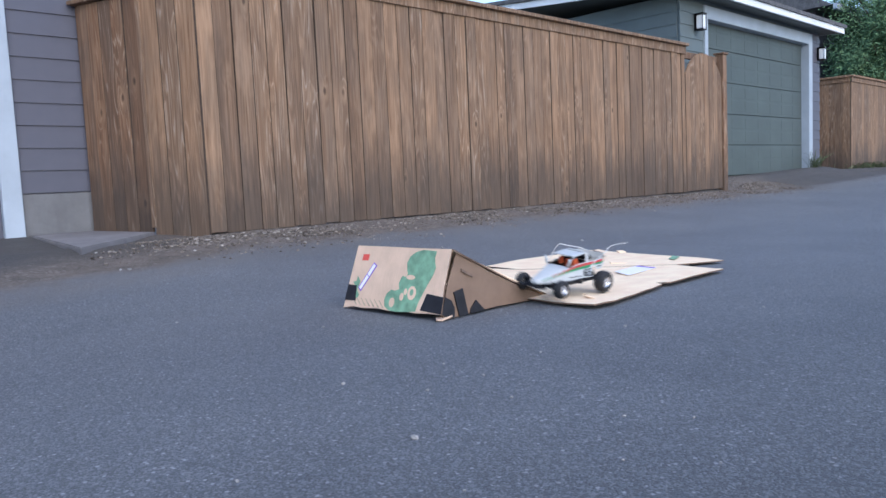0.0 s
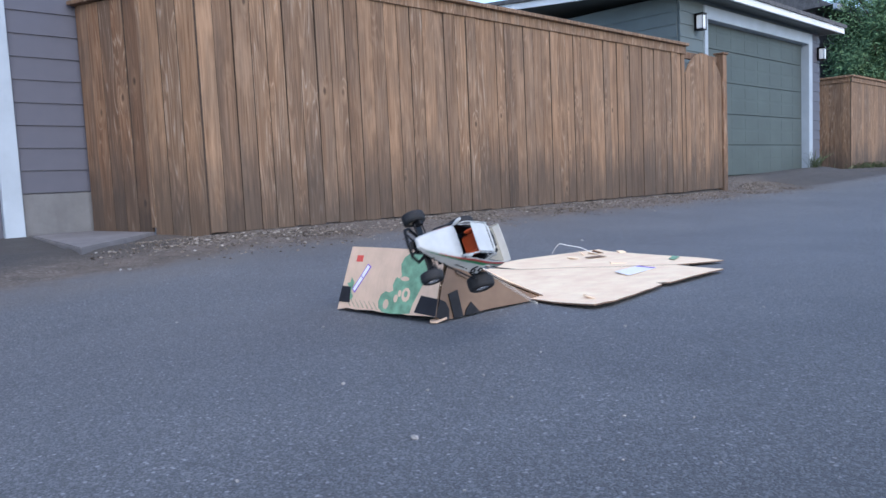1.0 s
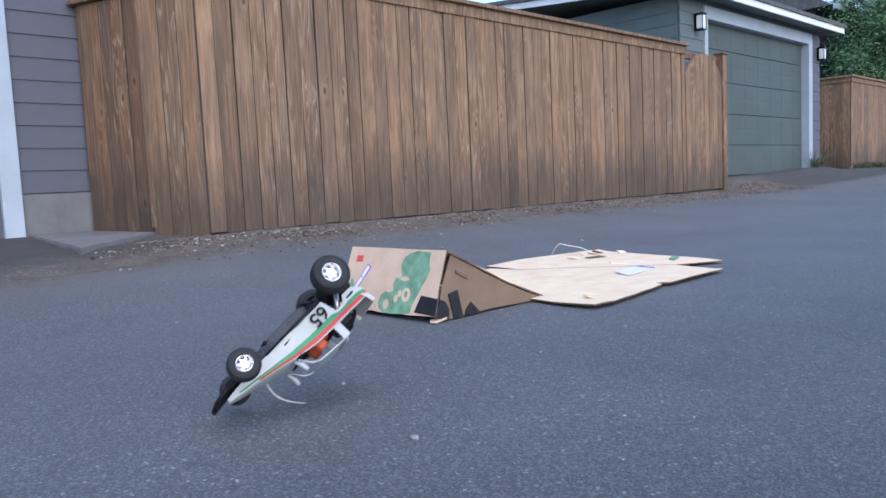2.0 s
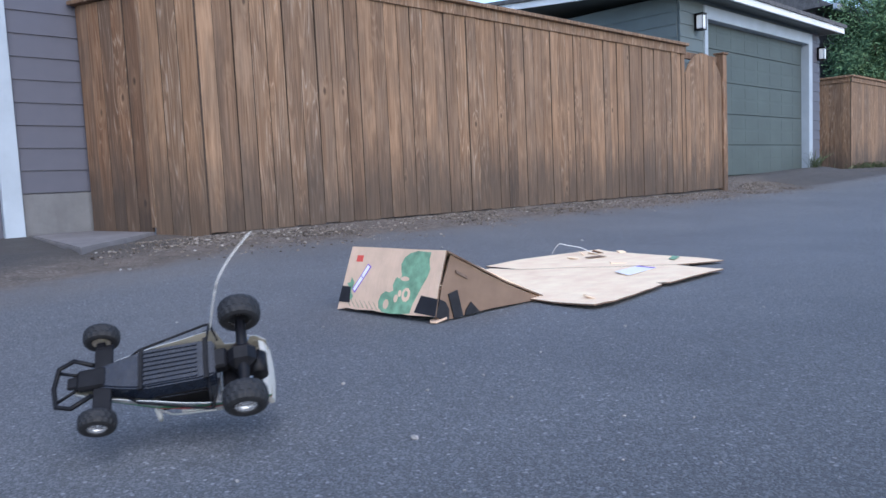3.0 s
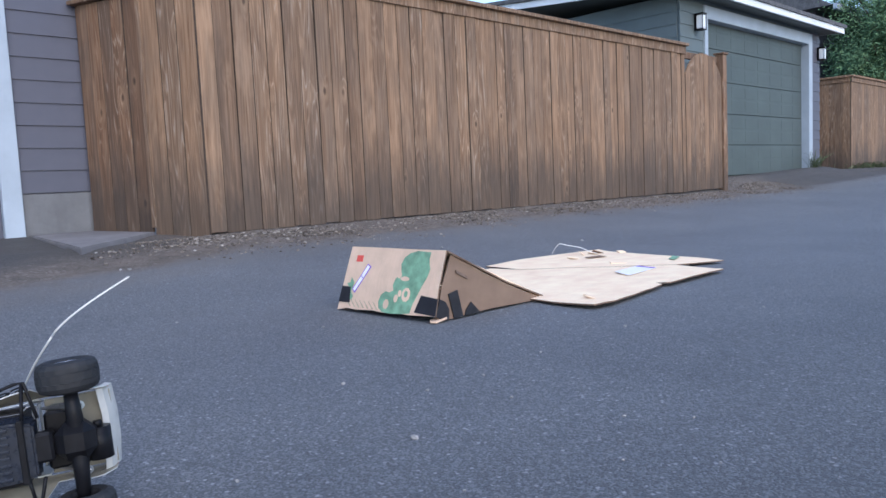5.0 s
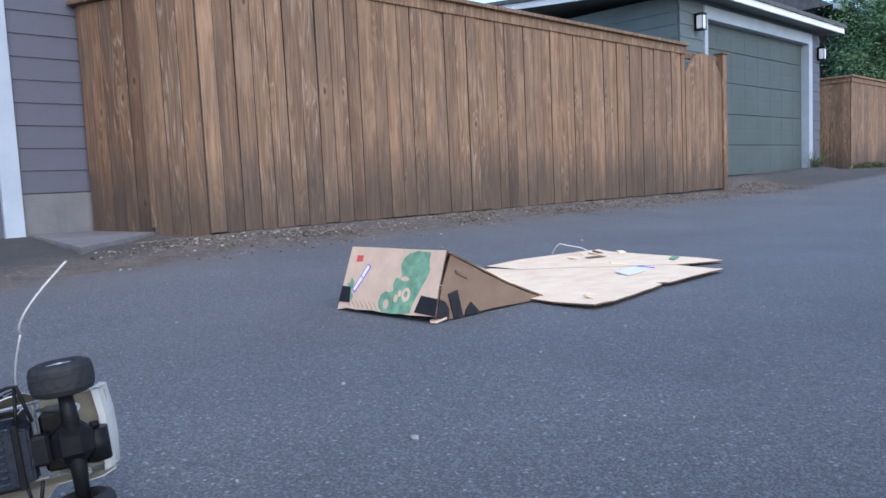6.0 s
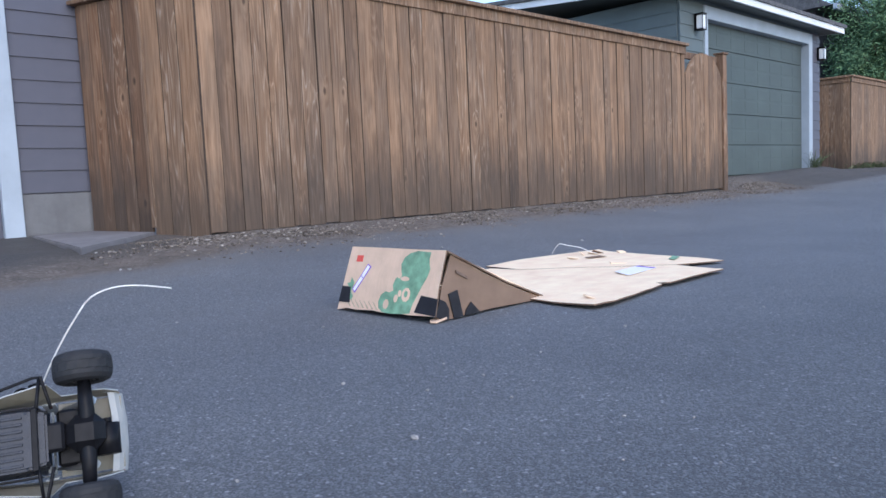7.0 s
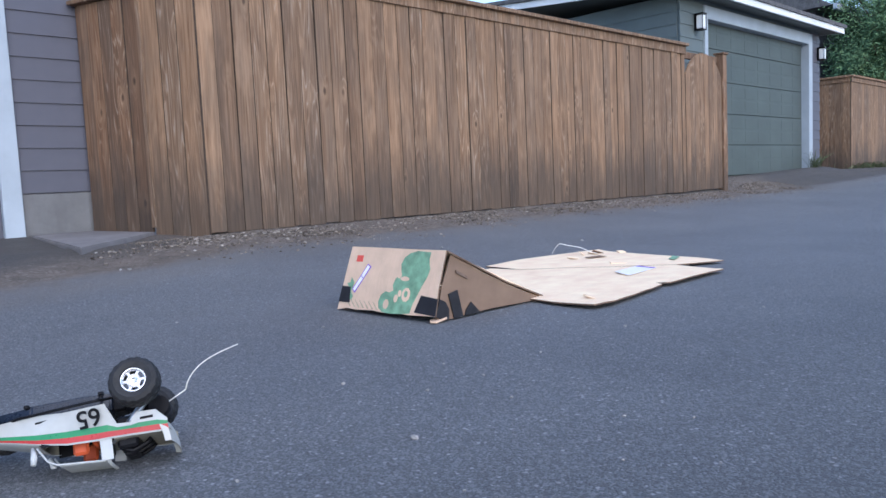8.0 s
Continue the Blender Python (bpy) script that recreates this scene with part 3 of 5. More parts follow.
def build_garage():
    g = empty("garage", pose(0, 0, 0), "garage with grey-green lapped siding and white door casing", "garage")
    ox0, ox1, oz = 10.70, 14.64, 2.64
    bm = bmesh.new()
    box(bm, (GX0 + 0.02, GY + 0.02, 0.15), (ox0 - 0.02, GY + 0.16, 2.90))
    box(bm, (ox1 + 0.02, GY + 0.02, 0.15), (GX1 - 0.02, GY + 0.16, 2.90))
    box(bm, (ox0 - 0.02, GY + 0.02, oz + 0.02), (ox1 + 0.02, GY + 0.16, 2.90))
    box(bm, (GX0 + 0.02, GY + 0.16, 0.15), (GX0 + 0.16, 11.5, 2.90))
    box(bm, (GX1 - 0.16, GY + 0.16, 0.15), (GX1 - 0.02, 11.5, 2.90))
    box(bm, (GX0 + 0.02, 11.5, 0.15), (GX1 - 0.02, 11.62, 2.90))
    part("wall", bm, SIDING_GREEN, g)
    siding(g, "siding_board", ox0 - 0.10 - GX0, 0.36, 2.86, 0.178, pose(GX0 + 0.01, GY + 0.02, 0), SIDING_GREEN)
    siding(g, "siding_board", GX1 - ox1 - 0.18, 0.56, 2.86, 0.178, pose(ox1 + 0.17, GY + 0.02, 0), SIDING_BLUE)
    siding(g, "siding_board", 6.2, 0.36, 2.86, 0.178, pose(GX0 + 0.02, 11.5, 0, 0, 0, -90), SIDING_GREEN)
    bm = bmesh.new()
    box(bm, (ox1 + 0.17, GY - 0.004, 0.2), (GX1 - 0.01, GY + 0.018, 0.556), 0.004)
    part("foundation", bm, CONCRETE, g)
    for name, lo, hi in (("door_casing", (ox1, GY - 0.02, 0.30), (ox1 + 0.165, GY + 0.15, 2.83)),
                         ("door_casing", (ox0 - 0.095, GY - 0.02, 0.30), (ox0, GY + 0.15, 2.83)),
                         ("door_header", (ox0 + 0.002, GY - 0.018, oz), (ox1 - 0.002, GY + 0.15, 2.828))):
        bm = bmesh.new()
        box(bm, lo, hi, 0.005)
        part(name, bm, TRIM_WHITE_SHADED, g, "white painted casing")
    # sectional door
    bm = bmesh.new()
    box(bm, (ox0, GY + 0.145, GZ), (ox1, GY + 0.16, oz))
    door = part("garage_door", bm, DOOR_GREEN, g, "grey-green panelled sectional door")
    z = GZ + 0.01
    while z < oz:
        top = min(z + 0.476, oz)
        bm = bmesh.new()
        box(bm, (ox0 + 0.004, GY + 0.118, z), (ox1 - 0.004, GY + 0.143, top), 0.006)
        sec = part("door_section", bm, DOOR_GREEN, door)
        if top - z > 0.3:
            pw = (ox1 - ox0) / 8
            for i in range(8):
                for lo in (0.05, 0.26):
                    bm = bmesh.new()
                    box(bm, (ox0 + pw * i + 0.05, GY + 0.1155, z + lo), (ox0 + pw * (i + 1) - 0.05, GY + 0.120, z + lo + 0.17), 0.002)
                    part("door_panel", bm, DOOR_GREEN, sec)
        z += 0.482
    # roof with overhang, white fascia boards and dark soffit
    sl = 0.085

    def rz(y):
        return 2.87 + sl * (y - 4.95)
    bm = bmesh.new()
    vs = box(bm, (9.47, 4.97, 0.0), (15.54, 12.0, 0.02))
    for v in vs:
        v.co.z += rz(v.co.y)
    part("soffit", bm, SOFFIT, g)
    bm = bmesh.new()
    vs = box(bm, (9.40, 4.90, 0.10), (15.62, 12.1, 0.16), 0.0)
    for v in vs:
        v.co.z += rz(v.co.y)
    part("roof", bm, SHINGLE, g)
    bm = bmesh.new()
    box(bm, (9.44, 4.93, 2.865), (15.575, 4.965, 2.975), 0.003)
    part("fascia", bm, FASCIA_WHITE, g, "white eave board")
    for x in (9.44, 15.545):
        bm = bmesh.new()
        vs = box(bm, (x, 4.967, 0.0), (x + 0.025, 12.0, 0.095))
        for v in vs:
            v.co.z += rz(v.co.y)
        part("fascia", bm, FASCIA_WHITE, g, "white eave board")
    wall_lamp(10.36, GY - 0.002, 2.55)
    wall_lamp(15.13, GY - 0.002, 2.50)


def build_far_house():
    h = empty("house", pose(0, 0, 0), "distant grey-blue house beyond the far fence", "house")
    bm = bmesh.new()
    box(bm, (21.8, 7.6, 0.2), (32.0, 16.0, 4.6))
    part("wall", bm, SIDING_BLUE, h)
    siding(h, "siding_board", 8.4, 0.5, 4.6, 0.2, pose(21.8, 16.0, 0, 0, 0, -90), SIDING_BLUE)
    bm = bmesh.new()
    a = [bm.verts.new(p) for p in ((21.3, 7.0, 4.55), (32.5, 7.0, 4.55), (32.5, 12, 7.4), (21.3, 12, 7.4), (21.3, 16.6, 4.55), (32.5, 16.6, 4.55))]
    bm.faces.new((a[0], a[1], a[2], a[3]))
    bm.faces.new((a[3], a[2], a[5], a[4]))
    bm.faces.new((a[0], a[3], a[4]))
    bm.faces.new((a[1], a[5], a[2]))
    bm.faces.new((a[0], a[4], a[5], a[1]))
    bmesh.ops.recalc_face_normals(bm, faces=bm.faces)
    part("roof", bm, SHINGLE, h)
    bm = bmesh.new()
    box(bm, (21.25, 6.9, 4.42), (32.58, 7.0, 4.57), 0.004)
    part("fascia", bm, TRIM_WHITE_SHADED, h, "white eave board")
    s = empty("shed", pose(17.9, 7.6, 0), "low dark shed with a pale roof edge behind the fence", "shed")
    bm = bmesh.new()
    box(bm, (0.0, 0.0, 0.2), (1.5, 1.5, 2.42))
    part("wall", bm, SOFFIT, s)
    bm = bmesh.new()
    box(bm, (-0.15, -0.15, 2.42), (1.65, 1.65, 2.53), 0.01)
    part("roof", bm, CONCRETE, s)


def build_tree(x, y, h, spread, seed, crown_lo):
    rng = random.Random(seed)
    t = empty("tree", pose(x, y, gz(x, y) - 0.05), "leafy green tree behind the far fence", "tree")
    bm = bmesh.new()
    tube(bm, [(0, 0, 0), (0.05, 0.02, h * 0.25), (-0.05, 0.08, h * 0.55), (0.05, 0.0, h * 0.9)], [0.17, 0.14, 0.09, 0.03], 10)
    tips = []
    for i in range(16):
        a = rng.uniform(0, 6.28)
        z0 = h * rng.uniform(0.25, 0.75)
        r = spread * rng.uniform(0.45, 0.95) * (1.0 - 0.3 * z0 / h)
        end = Vector((r * math.cos(a), r * math.sin(a), z0 + rng.uniform(0.2, 0.9)))
        tube(bm, [(0, 0, z0), tuple(end * 0.5 + Vector((0, 0, z0 * 0.45))), tuple(end)], [0.05, 0.03, 0.01], 6)
        tips.append(end)
    part("trunk", bm, BARK, t)
    verts, faces = [], []
    centres = []
    for i in range(110):
        a = rng.uniform(0, 6.28)
        zz = rng.uniform(crown_lo, h)
        rr = spread * math.sqrt(rng.random()) * (0.55 + 0.45 * math.sin(math.pi * min(1, (zz - crown_lo) / (h - crown_lo) * 0.85 + 0.15)))
        centres.append(Vector((rr * math.cos(a), rr * math.sin(a), zz)))
    centres += tips
    for c in centres:
        s = rng.uniform(0.25, 0.5)
        for k in range(480):
            p = c + Vector((rng.gauss(0, s * 0.55), rng.gauss(0, s * 0.55), rng.gauss(0, s * 0.45)))
            d = Vector((rng.gauss(0, 1), rng.gauss(0, 1), rng.gauss(0, 0.6))).normalized()
            e = d.orthogonal().normalized()
            ln = rng.uniform(0.045, 0.085)
            o = len(verts)
            verts += [p, p + d * ln * 0.5 + e * ln * 0.3, p + d * ln, p + d * ln * 0.5 - e * ln * 0.3]
            faces.append((o, o + 1, o + 2, o + 3))
    me = bpy.data.meshes.new("crown")
    me.from_pydata([tuple(v) for v in verts], [], faces)
    me.materials.append(LEAF)
    c = new("crown", me)
    c.parent = t


def weed(x, y, n, h, seed, spread):
    rng = random.Random(seed)
    verts, faces = [], []
    for i in range(n):
        p = Vector((rng.gauss(0, spread), rng.gauss(0, spread * 0.4), 0))
        d = Vector((rng.gauss(0, 0.45), rng.gauss(0, 0.45), 1)).normalized()
        e = d.orthogonal().normalized() * rng.uniform(0.004, 0.012)
        ln = h * rng.uniform(0.4, 1.0)
        o = len(verts)
        q = p + d * ln * 0.6
        tip = p + d * ln + Vector((d.x, d.y, -0.25)) * ln * 0.4
        verts += [tuple(v) for v in (p - e, p + e, q + e, q - e, tip)]
        faces += [(o, o + 1, o + 2, o + 3), (o + 3, o + 2, o + 4)]
    me = bpy.data.meshes.new("weeds")
    me.from_pydata(verts, [], faces)
    me.materials.append(WEED)
    ob = new("weeds", me)
    ob.matrix_basis = pose(x, y, gz(x, y) - 0.01)
    tagged(ob, "pale green weeds growing at the wall foot", "weeds", kind="stuff")


build_fence()
build_gate()
build_far_fence()
build_left_house()
build_garage()
build_far_house()
build_tree(22.2, 6.2, 6.2, 1.05, 4, 2.1)
build_tree(24.6, 6.0, 6.8, 1.9, 9, 1.6)
weed(18.2, 5.25, 260, 0.22, 2, 0.5)
weed(14.72, 5.18, 60, 0.45, 6, 0.09)


# ---- cardboard ----
def build_sheet():
    """A large box opened out flat on the road, with flaps, slits and torn edges."""
    s = empty("cardboard_sheet", pose(0, 0, 0), "flattened pale cardboard box lying on the asphalt", "cardboard")

    def lift(x, y):
        return gz(x, y) + 0.009 + 0.007 * noise.noise((x * 2.3, y * 2.6, 1.0)) + 0.004 * lin(1.66, 1.45, y)

    def panel(name, outline, extra=0.0, material=CARD):
        rng = random.Random(len(outline))
        pts = []
        n = len(outline)
        for i in range(n):
            (x0, y0), (x1, y1) = outline[i], outline[(i + 1) % n]
            d = math.hypot(x1 - x0, y1 - y0)
            m = max(1, int(d / 0.05))
            for k in range(m):
                u = k / m
                j = 0.004 if k else 0.0
                pts.append((x0 + (x1 - x0) * u + rng.uniform(-j, j), y0 + (y1 - y0) * u + rng.uniform(-j, j)))
        bm = bmesh.new()
        faces = slab(bm, pts, 0.0, 0.005, lambda x, y: lift(x, y) + extra)
        for f in faces[2:]:
            f.material_index = 1
        bmesh.ops.triangulate(bm, faces=faces[:2])
        return part(name, bm, [material, EDGE_SHADE], s)

    panel("main_panel", [(2.10, 2.22), (2.105, 1.70), (2.085, 1.60), (2.081, 1.526), (2.083, 1.431), (2.185, 1.413), (2.40, 1.446), (2.603, 1.474), (2.631, 1.519), (2.657, 1.468), (3.135, 1.478),
                         (3.203, 1.744), (2.985, 2.030), (2.767, 2.315), (2.751, 2.50), (2.40, 2.42)])
    panel("flap", [(2.815, 2.586), (2.764, 2.313), (2.982, 2.028), (3.200, 1.742), (3.438, 1.62), (3.489, 1.762), (3.535, 1.94), (3.575, 2.162), (3.652, 2.409), (3.70, 2.50), (3.462, 2.394),
                   (3.389, 2.512), (3.272, 2.579), (3.002, 2.594)], 0.0015)
    # torn pieces standing at the back corner
    rng = random.Random(4)
    for i, (x, y, a, b) in enumerate(((3.46, 2.34, 35, 12), (3.52, 2.36, 70, 26), (3.38, 2.38, 10, 30), (3.56, 2.28, -20, 14), (3.22, 2.30, 50, 10), (3.10, 2.02, -35, 8), (2.19, 1.50, 20, 14))):
        bm = bmesh.new()
        pts = [(0, 0), (0.055, 0.006), (0.075, 0.03), (0.06, 0.052), (0.032, 0.04), (0.006, 0.046)]
        slab(bm, [(px + rng.uniform(-0.01, 0.01), py + rng.uniform(-0.01, 0.01)) for px, py in pts], 0, 0.004)
        p = part("torn_flap", bm, CARD_BROWN if i == 1 else CARD, s)
        p.matrix_basis = pose(x, y, gz(x, y) + 0.016, b, b * 0.6, a)
    # a pasted paper label and faded printing
    for name, pts, mat in (("paper_label", [(2.75, 1.714), (3.033, 1.744), (3.064, 1.86), (2.821, 1.826)], LABEL_WHITE),
                           ("print_patch", [(3.34, 1.824), (3.461, 1.859), (3.515, 1.926), (3.374, 1.873)], INK_GREEN),
                           ("print_patch", [(3.25, 2.26), (3.36, 2.22), (3.38, 2.28), (3.27, 2.30)], CARD_BROWN)):
        bm = bmesh.new()
        slab(bm, pts, 0.0054, 0.0068, lambda x, y: lift(x, y) + 0.004)
        part(name, bm, mat, s)
    bm = bmesh.new()
    slab(bm, [(3.004, 1.744), (3.03, 1.747), (3.060, 1.856), (3.036, 1.853)], 0.007, 0.0078, lambda x, y: lift(x, y) + 0.004)
    part("label_stripe", bm, LABEL_VIOLET, s)
    # a loop of packing strap
    st = empty("packing_strap", pose(0, 0, 0), "white plastic packing strap standing in a loop", "strap")
    bm = bmesh.new()
    path = [(3.33, 2.56, 0.02), (3.345, 2.545, 0.055), (3.365, 2.53, 0.078), (3.39, 2.49, 0.066), (3.42, 2.43, 0.054), (3.44, 2.38, 0.03), (3.46, 2.35, 0.02)]
    rows = []
    for p in path:
        rows.append([bm.verts.new((p[0] + dx, p[1] + dx * 0.6, p[2] + dz)) for dx, dz in ((-0.007, 0), (0.007, 0), (0.007, 0.002), (-0.007, 0.002))])
    for a, b in zip(rows, rows[1:]):
        for k in range(4):
            bm.faces.new((a[k], b[k], b[(k + 1) % 4], a[(k + 1) % 4]))
    bm.faces.new(rows[0][::-1])
    bm.faces.new(rows[-1])
    bmesh.ops.recalc_face_normals(bm, faces=bm.faces)
    part("strap", bm, WIRE_WHITE, st)


RAMP_L, RAMP_W, RAMP_H, RAMP_IN = 0.565, 0.50, 0.222, 0.072


def build_ramp():
    """A carton cut to a wedge. Local x runs down the ramp, y across it; the origin is its low near corner by the tall end."""
    r = empty("cardboard_ramp", pose(1.62, 1.722, 0.002), "wedge-shaped carton ramp with green print and black tape", "box")
    t = 0.005
    L, W, H, B = RAMP_L, RAMP_W, RAMP_H, RAMP_IN

    def sheet(name, quad, normal, mats, thick=t):
        bm = bmesh.new()
        n = Vector(normal).normalized() * thick
        a = [bm.verts.new(p) for p in quad]
        b = [bm.verts.new(Vector(p) - n) for p in quad]
        k = len(quad)
        f = bm.faces.new(a)
        bm.faces.new(b[::-1])
        for i in range(k):
            e = bm.faces.new((a[i], b[i], b[(i + 1) % k], a[(i + 1) % k]))
            e.material_index = 1 if len(mats) > 1 else 0
        bmesh.ops.recalc_face_normals(bm, faces=bm.faces)
        return part(name, bm, mats, r)

    # near side, far side, tall back, sloping top
    side = [(0.010, 0, 0.0), (L * 0.25, 0.003, 0.005), (L * 0.5, 0.002, 0.007), (L * 0.8, 0.001, 0.003), (L, 0, 0.0), (L * 0.80, 0.002, 0.044), (L * 0.62, 0.001, 0.086), (L * 0.58, 0.004, 0.099), (L * 0.42, 0.002, 0.138), (L * 0.40, 0.005, 0.146), (B + 0.030, 0.006, H - 0.006), (B + 0.018, 0.005, H - 0.018), (B * 0.5 + 0.005, 0.0, H * 0.5)]
    sheet("side_panel", side, (0, -1, 0), [CARD_BROWN, EDGE_SHADE])
    sheet("side_panel", [(x, W - y, z) for x, y, z in side][::-1], (0, 1, 0), [CARD_BROWN, EDGE_SHADE])
    top = [(B + 0.002, -0.004, H + 0.005), (B + 0.002, W - 0.006, H + 0.004), (L * 0.62, W + 0.003, 0.098), (L + 0.02, W, 0.004), (L + 0.02, 0, 0.004), (L * 0.62, -0.003, 0.094)]
    sheet("ramp_panel", top, (0.35, 0, 1), [CARD, EDGE_SHADE])
    # marks on the tall end: u across (0 near, 1 far), w up it
    o = Vector((-0.005, 0.0, 0.008))
    up = Vector((B + 0.003, 0, H - 0.002))
    n = Vector((-H, 0, B)).normalized()

    rim = [(-0.012, 0.06), (0.004, 0.45), (0.0, 1.0), (0.3, 0.992), (0.6, 0.996), (0.985, 0.992), (1.0, 0.5), (1.012, -0.025), (0.9, 0.02), (0.8, 0.008), (0.62, 0.035), (0.5, 0.02), (0.36, 0.045), (0.25, 0.035), (0.1, 0.055)]
    sheet("end_panel", [o + Vector((0, W * u, 0)) + up * w for u, w in rim], n, [CARD_PRINT, EDGE_SHADE])

    def mark(name, pts, mat, lift=0.0012):
        bm = bmesh.new()
        q = [o + Vector((0, W * u, 0)) + up * w + n * lift for u, w in pts]
        a = [bm.verts.new(p) for p in q]
        b = [bm.verts.new(p - n * (lift + 0.0005)) for p in q]
        bm.faces.new(a)
        for i in range(len(q)):
            bm.faces.new((a[i], b[i], b[(i + 1) % len(q)], a[(i + 1) % len(q)]))
        bmesh.ops.recalc_face_normals(bm, faces=bm.faces)
        part(name, bm, mat, r)

    g = [(0.17, 0.96), (0.30, 0.97), (0.37, 0.93), (0.42, 0.86), (0.44, 0.76), (0.42, 0.62), (0.47, 0.54), (0.485, 0.44), (0.47, 0.36), (0.51, 0.33), (0.55, 0.34), (0.59, 0.28),
         (0.605, 0.18), (0.59, 0.08), (0.54, 0.03), (0.46, 0.02), (0.34, 0.04), (0.27, 0.06), (0.255, 0.20), (0.20, 0.46), (0.165, 0.60), (0.15, 0.72), (0.165, 0.78), (0.175, 0.86)]
    mark("print_patch", [(u - 0.035, w) for u, w in g], INK_GREEN)
    ring = [(math.cos(k * math.pi / 5), math.sin(k * math.pi / 5)) for k in range(10)]
    for cu, cw, ru, rw in ((0.335, 0.32, 0.042, 0.105), (0.375, 0.55, 0.045, 0.035), (0.435, 0.60, 0.022, 0.05), (0.52, 0.15, 0.028, 0.075), (0.43, 0.25, 0.02, 0.06), (0.40, 0.33, 0.016, 0.05)):
        mark("print_gap", [(cu - 0.035 + ru * c, cw + rw * d) for c, d in ring], CARD_PRINT, 0.0022)
    mark("print_patch", [(0.300 + 0.018 * c, 0.33 + 0.05 * d) for c, d in ring], INK_GREEN, 0.003)
    mark("red_square", [(0.83, 0.86), (0.90, 0.855), (0.902, 0.755), (0.832, 0.76)], INK_RED)
    mark("label", [(0.72, 0.69), (0.76, 0.735), (0.885, 0.32), (0.850, 0.265)], LABEL_VIOLET)
    mark("label_bar", [(0.734, 0.685), (0.758, 0.71), (0.808, 0.545), (0.783, 0.510)], LABEL_WHITE, 0.002)
    mark("label_bar", [(0.787, 0.497), (0.812, 0.53), (0.872, 0.325), (0.852, 0.292)], LABEL_WHITE, 0.002)
    mark("print_patch", [(0.875, 0.42), (0.915, 0.50), (0.92, 0.42), (0.955, 0.40), (0.915, 0.33), (0.935, 0.20), (0.875, 0.15), (0.86, 0.21), (0.895, 0.28)], INK_GREEN)
    for k in range(7):
        mark("print_line", [(0.93 - 0.05 * k, 0.16), (0.925 - 0.05 * k, 0.16), (0.86 - 0.05 * k, 0.05), (0.875 - 0.05 * k, 0.05)], INK_FAINT)
    mark("tape", [(-0.012, 0.065), (-0.006, 0.31), (0.150, 0.335), (0.188, 0.085)], TAPE, 0.0024)
    mark("tape", [(0.885, 0.11), (0.905, 0.35), (1.004, 0.355), (1.01, 0.10)], TAPE, 0.0024)

    # tape on the near side
    def side_mark(name, pts, mat):
        bm = bmesh.new()
        q = [(x, -0.0045, z) for x, z in pts]
        a = [bm.verts.new(p) for p in q]
        b = [bm.verts.new((p[0], 0.0, p[2])) for p in q]
        bm.faces.new(a)
        for i in range(len(q)):
            bm.faces.new((a[i], b[i], b[(i + 1) % len(q)], a[(i + 1) % len(q)]))
        bmesh.ops.recalc_face_normals(bm, faces=bm.faces)
        part(name, bm, mat, r)

    side_mark("tape", [(0.006, 0.022), (0.026, 0.075), (0.052, 0.062), (0.066, 0.036), (0.064, 0.004), (0.03, 0.006)], TAPE)
    side_mark("tape", [(0.066, 0.086), (0.108, 0.094), (0.130, 0.004), (0.088, 0.002)], TAPE)
    side_mark("tape", [(0.140, 0.005), (0.146, 0.022), (0.170, 0.046), (0.212, 0.006)], TAPE)
    side_mark("print_patch", [(0.105, 0.160), (0.155, 0.135), (0.158, 0.125), (0.107, 0.150)], FADED)
    # crumpled corner flap at the foot
    bm = bmesh.new()
    slab(bm, [(0.0, -0.012), (0.05, -0.008), (0.055, 0.025), (0.01, 0.03), (-0.008, 0.008)], 0.0, 0.005)
    for v in bm.verts:
        v.co.z += 0.5 * max(0.0, v.co.x) * 0.25 + 0.002
    part("corner_flap", bm, CARD_PRINT, r)
    return r


build_sheet()
ramp = build_ramp()


# ---- radio-controlled buggy: x forward, y to its left, z up, origin on the ground between the axles ----
WB = 0.1235


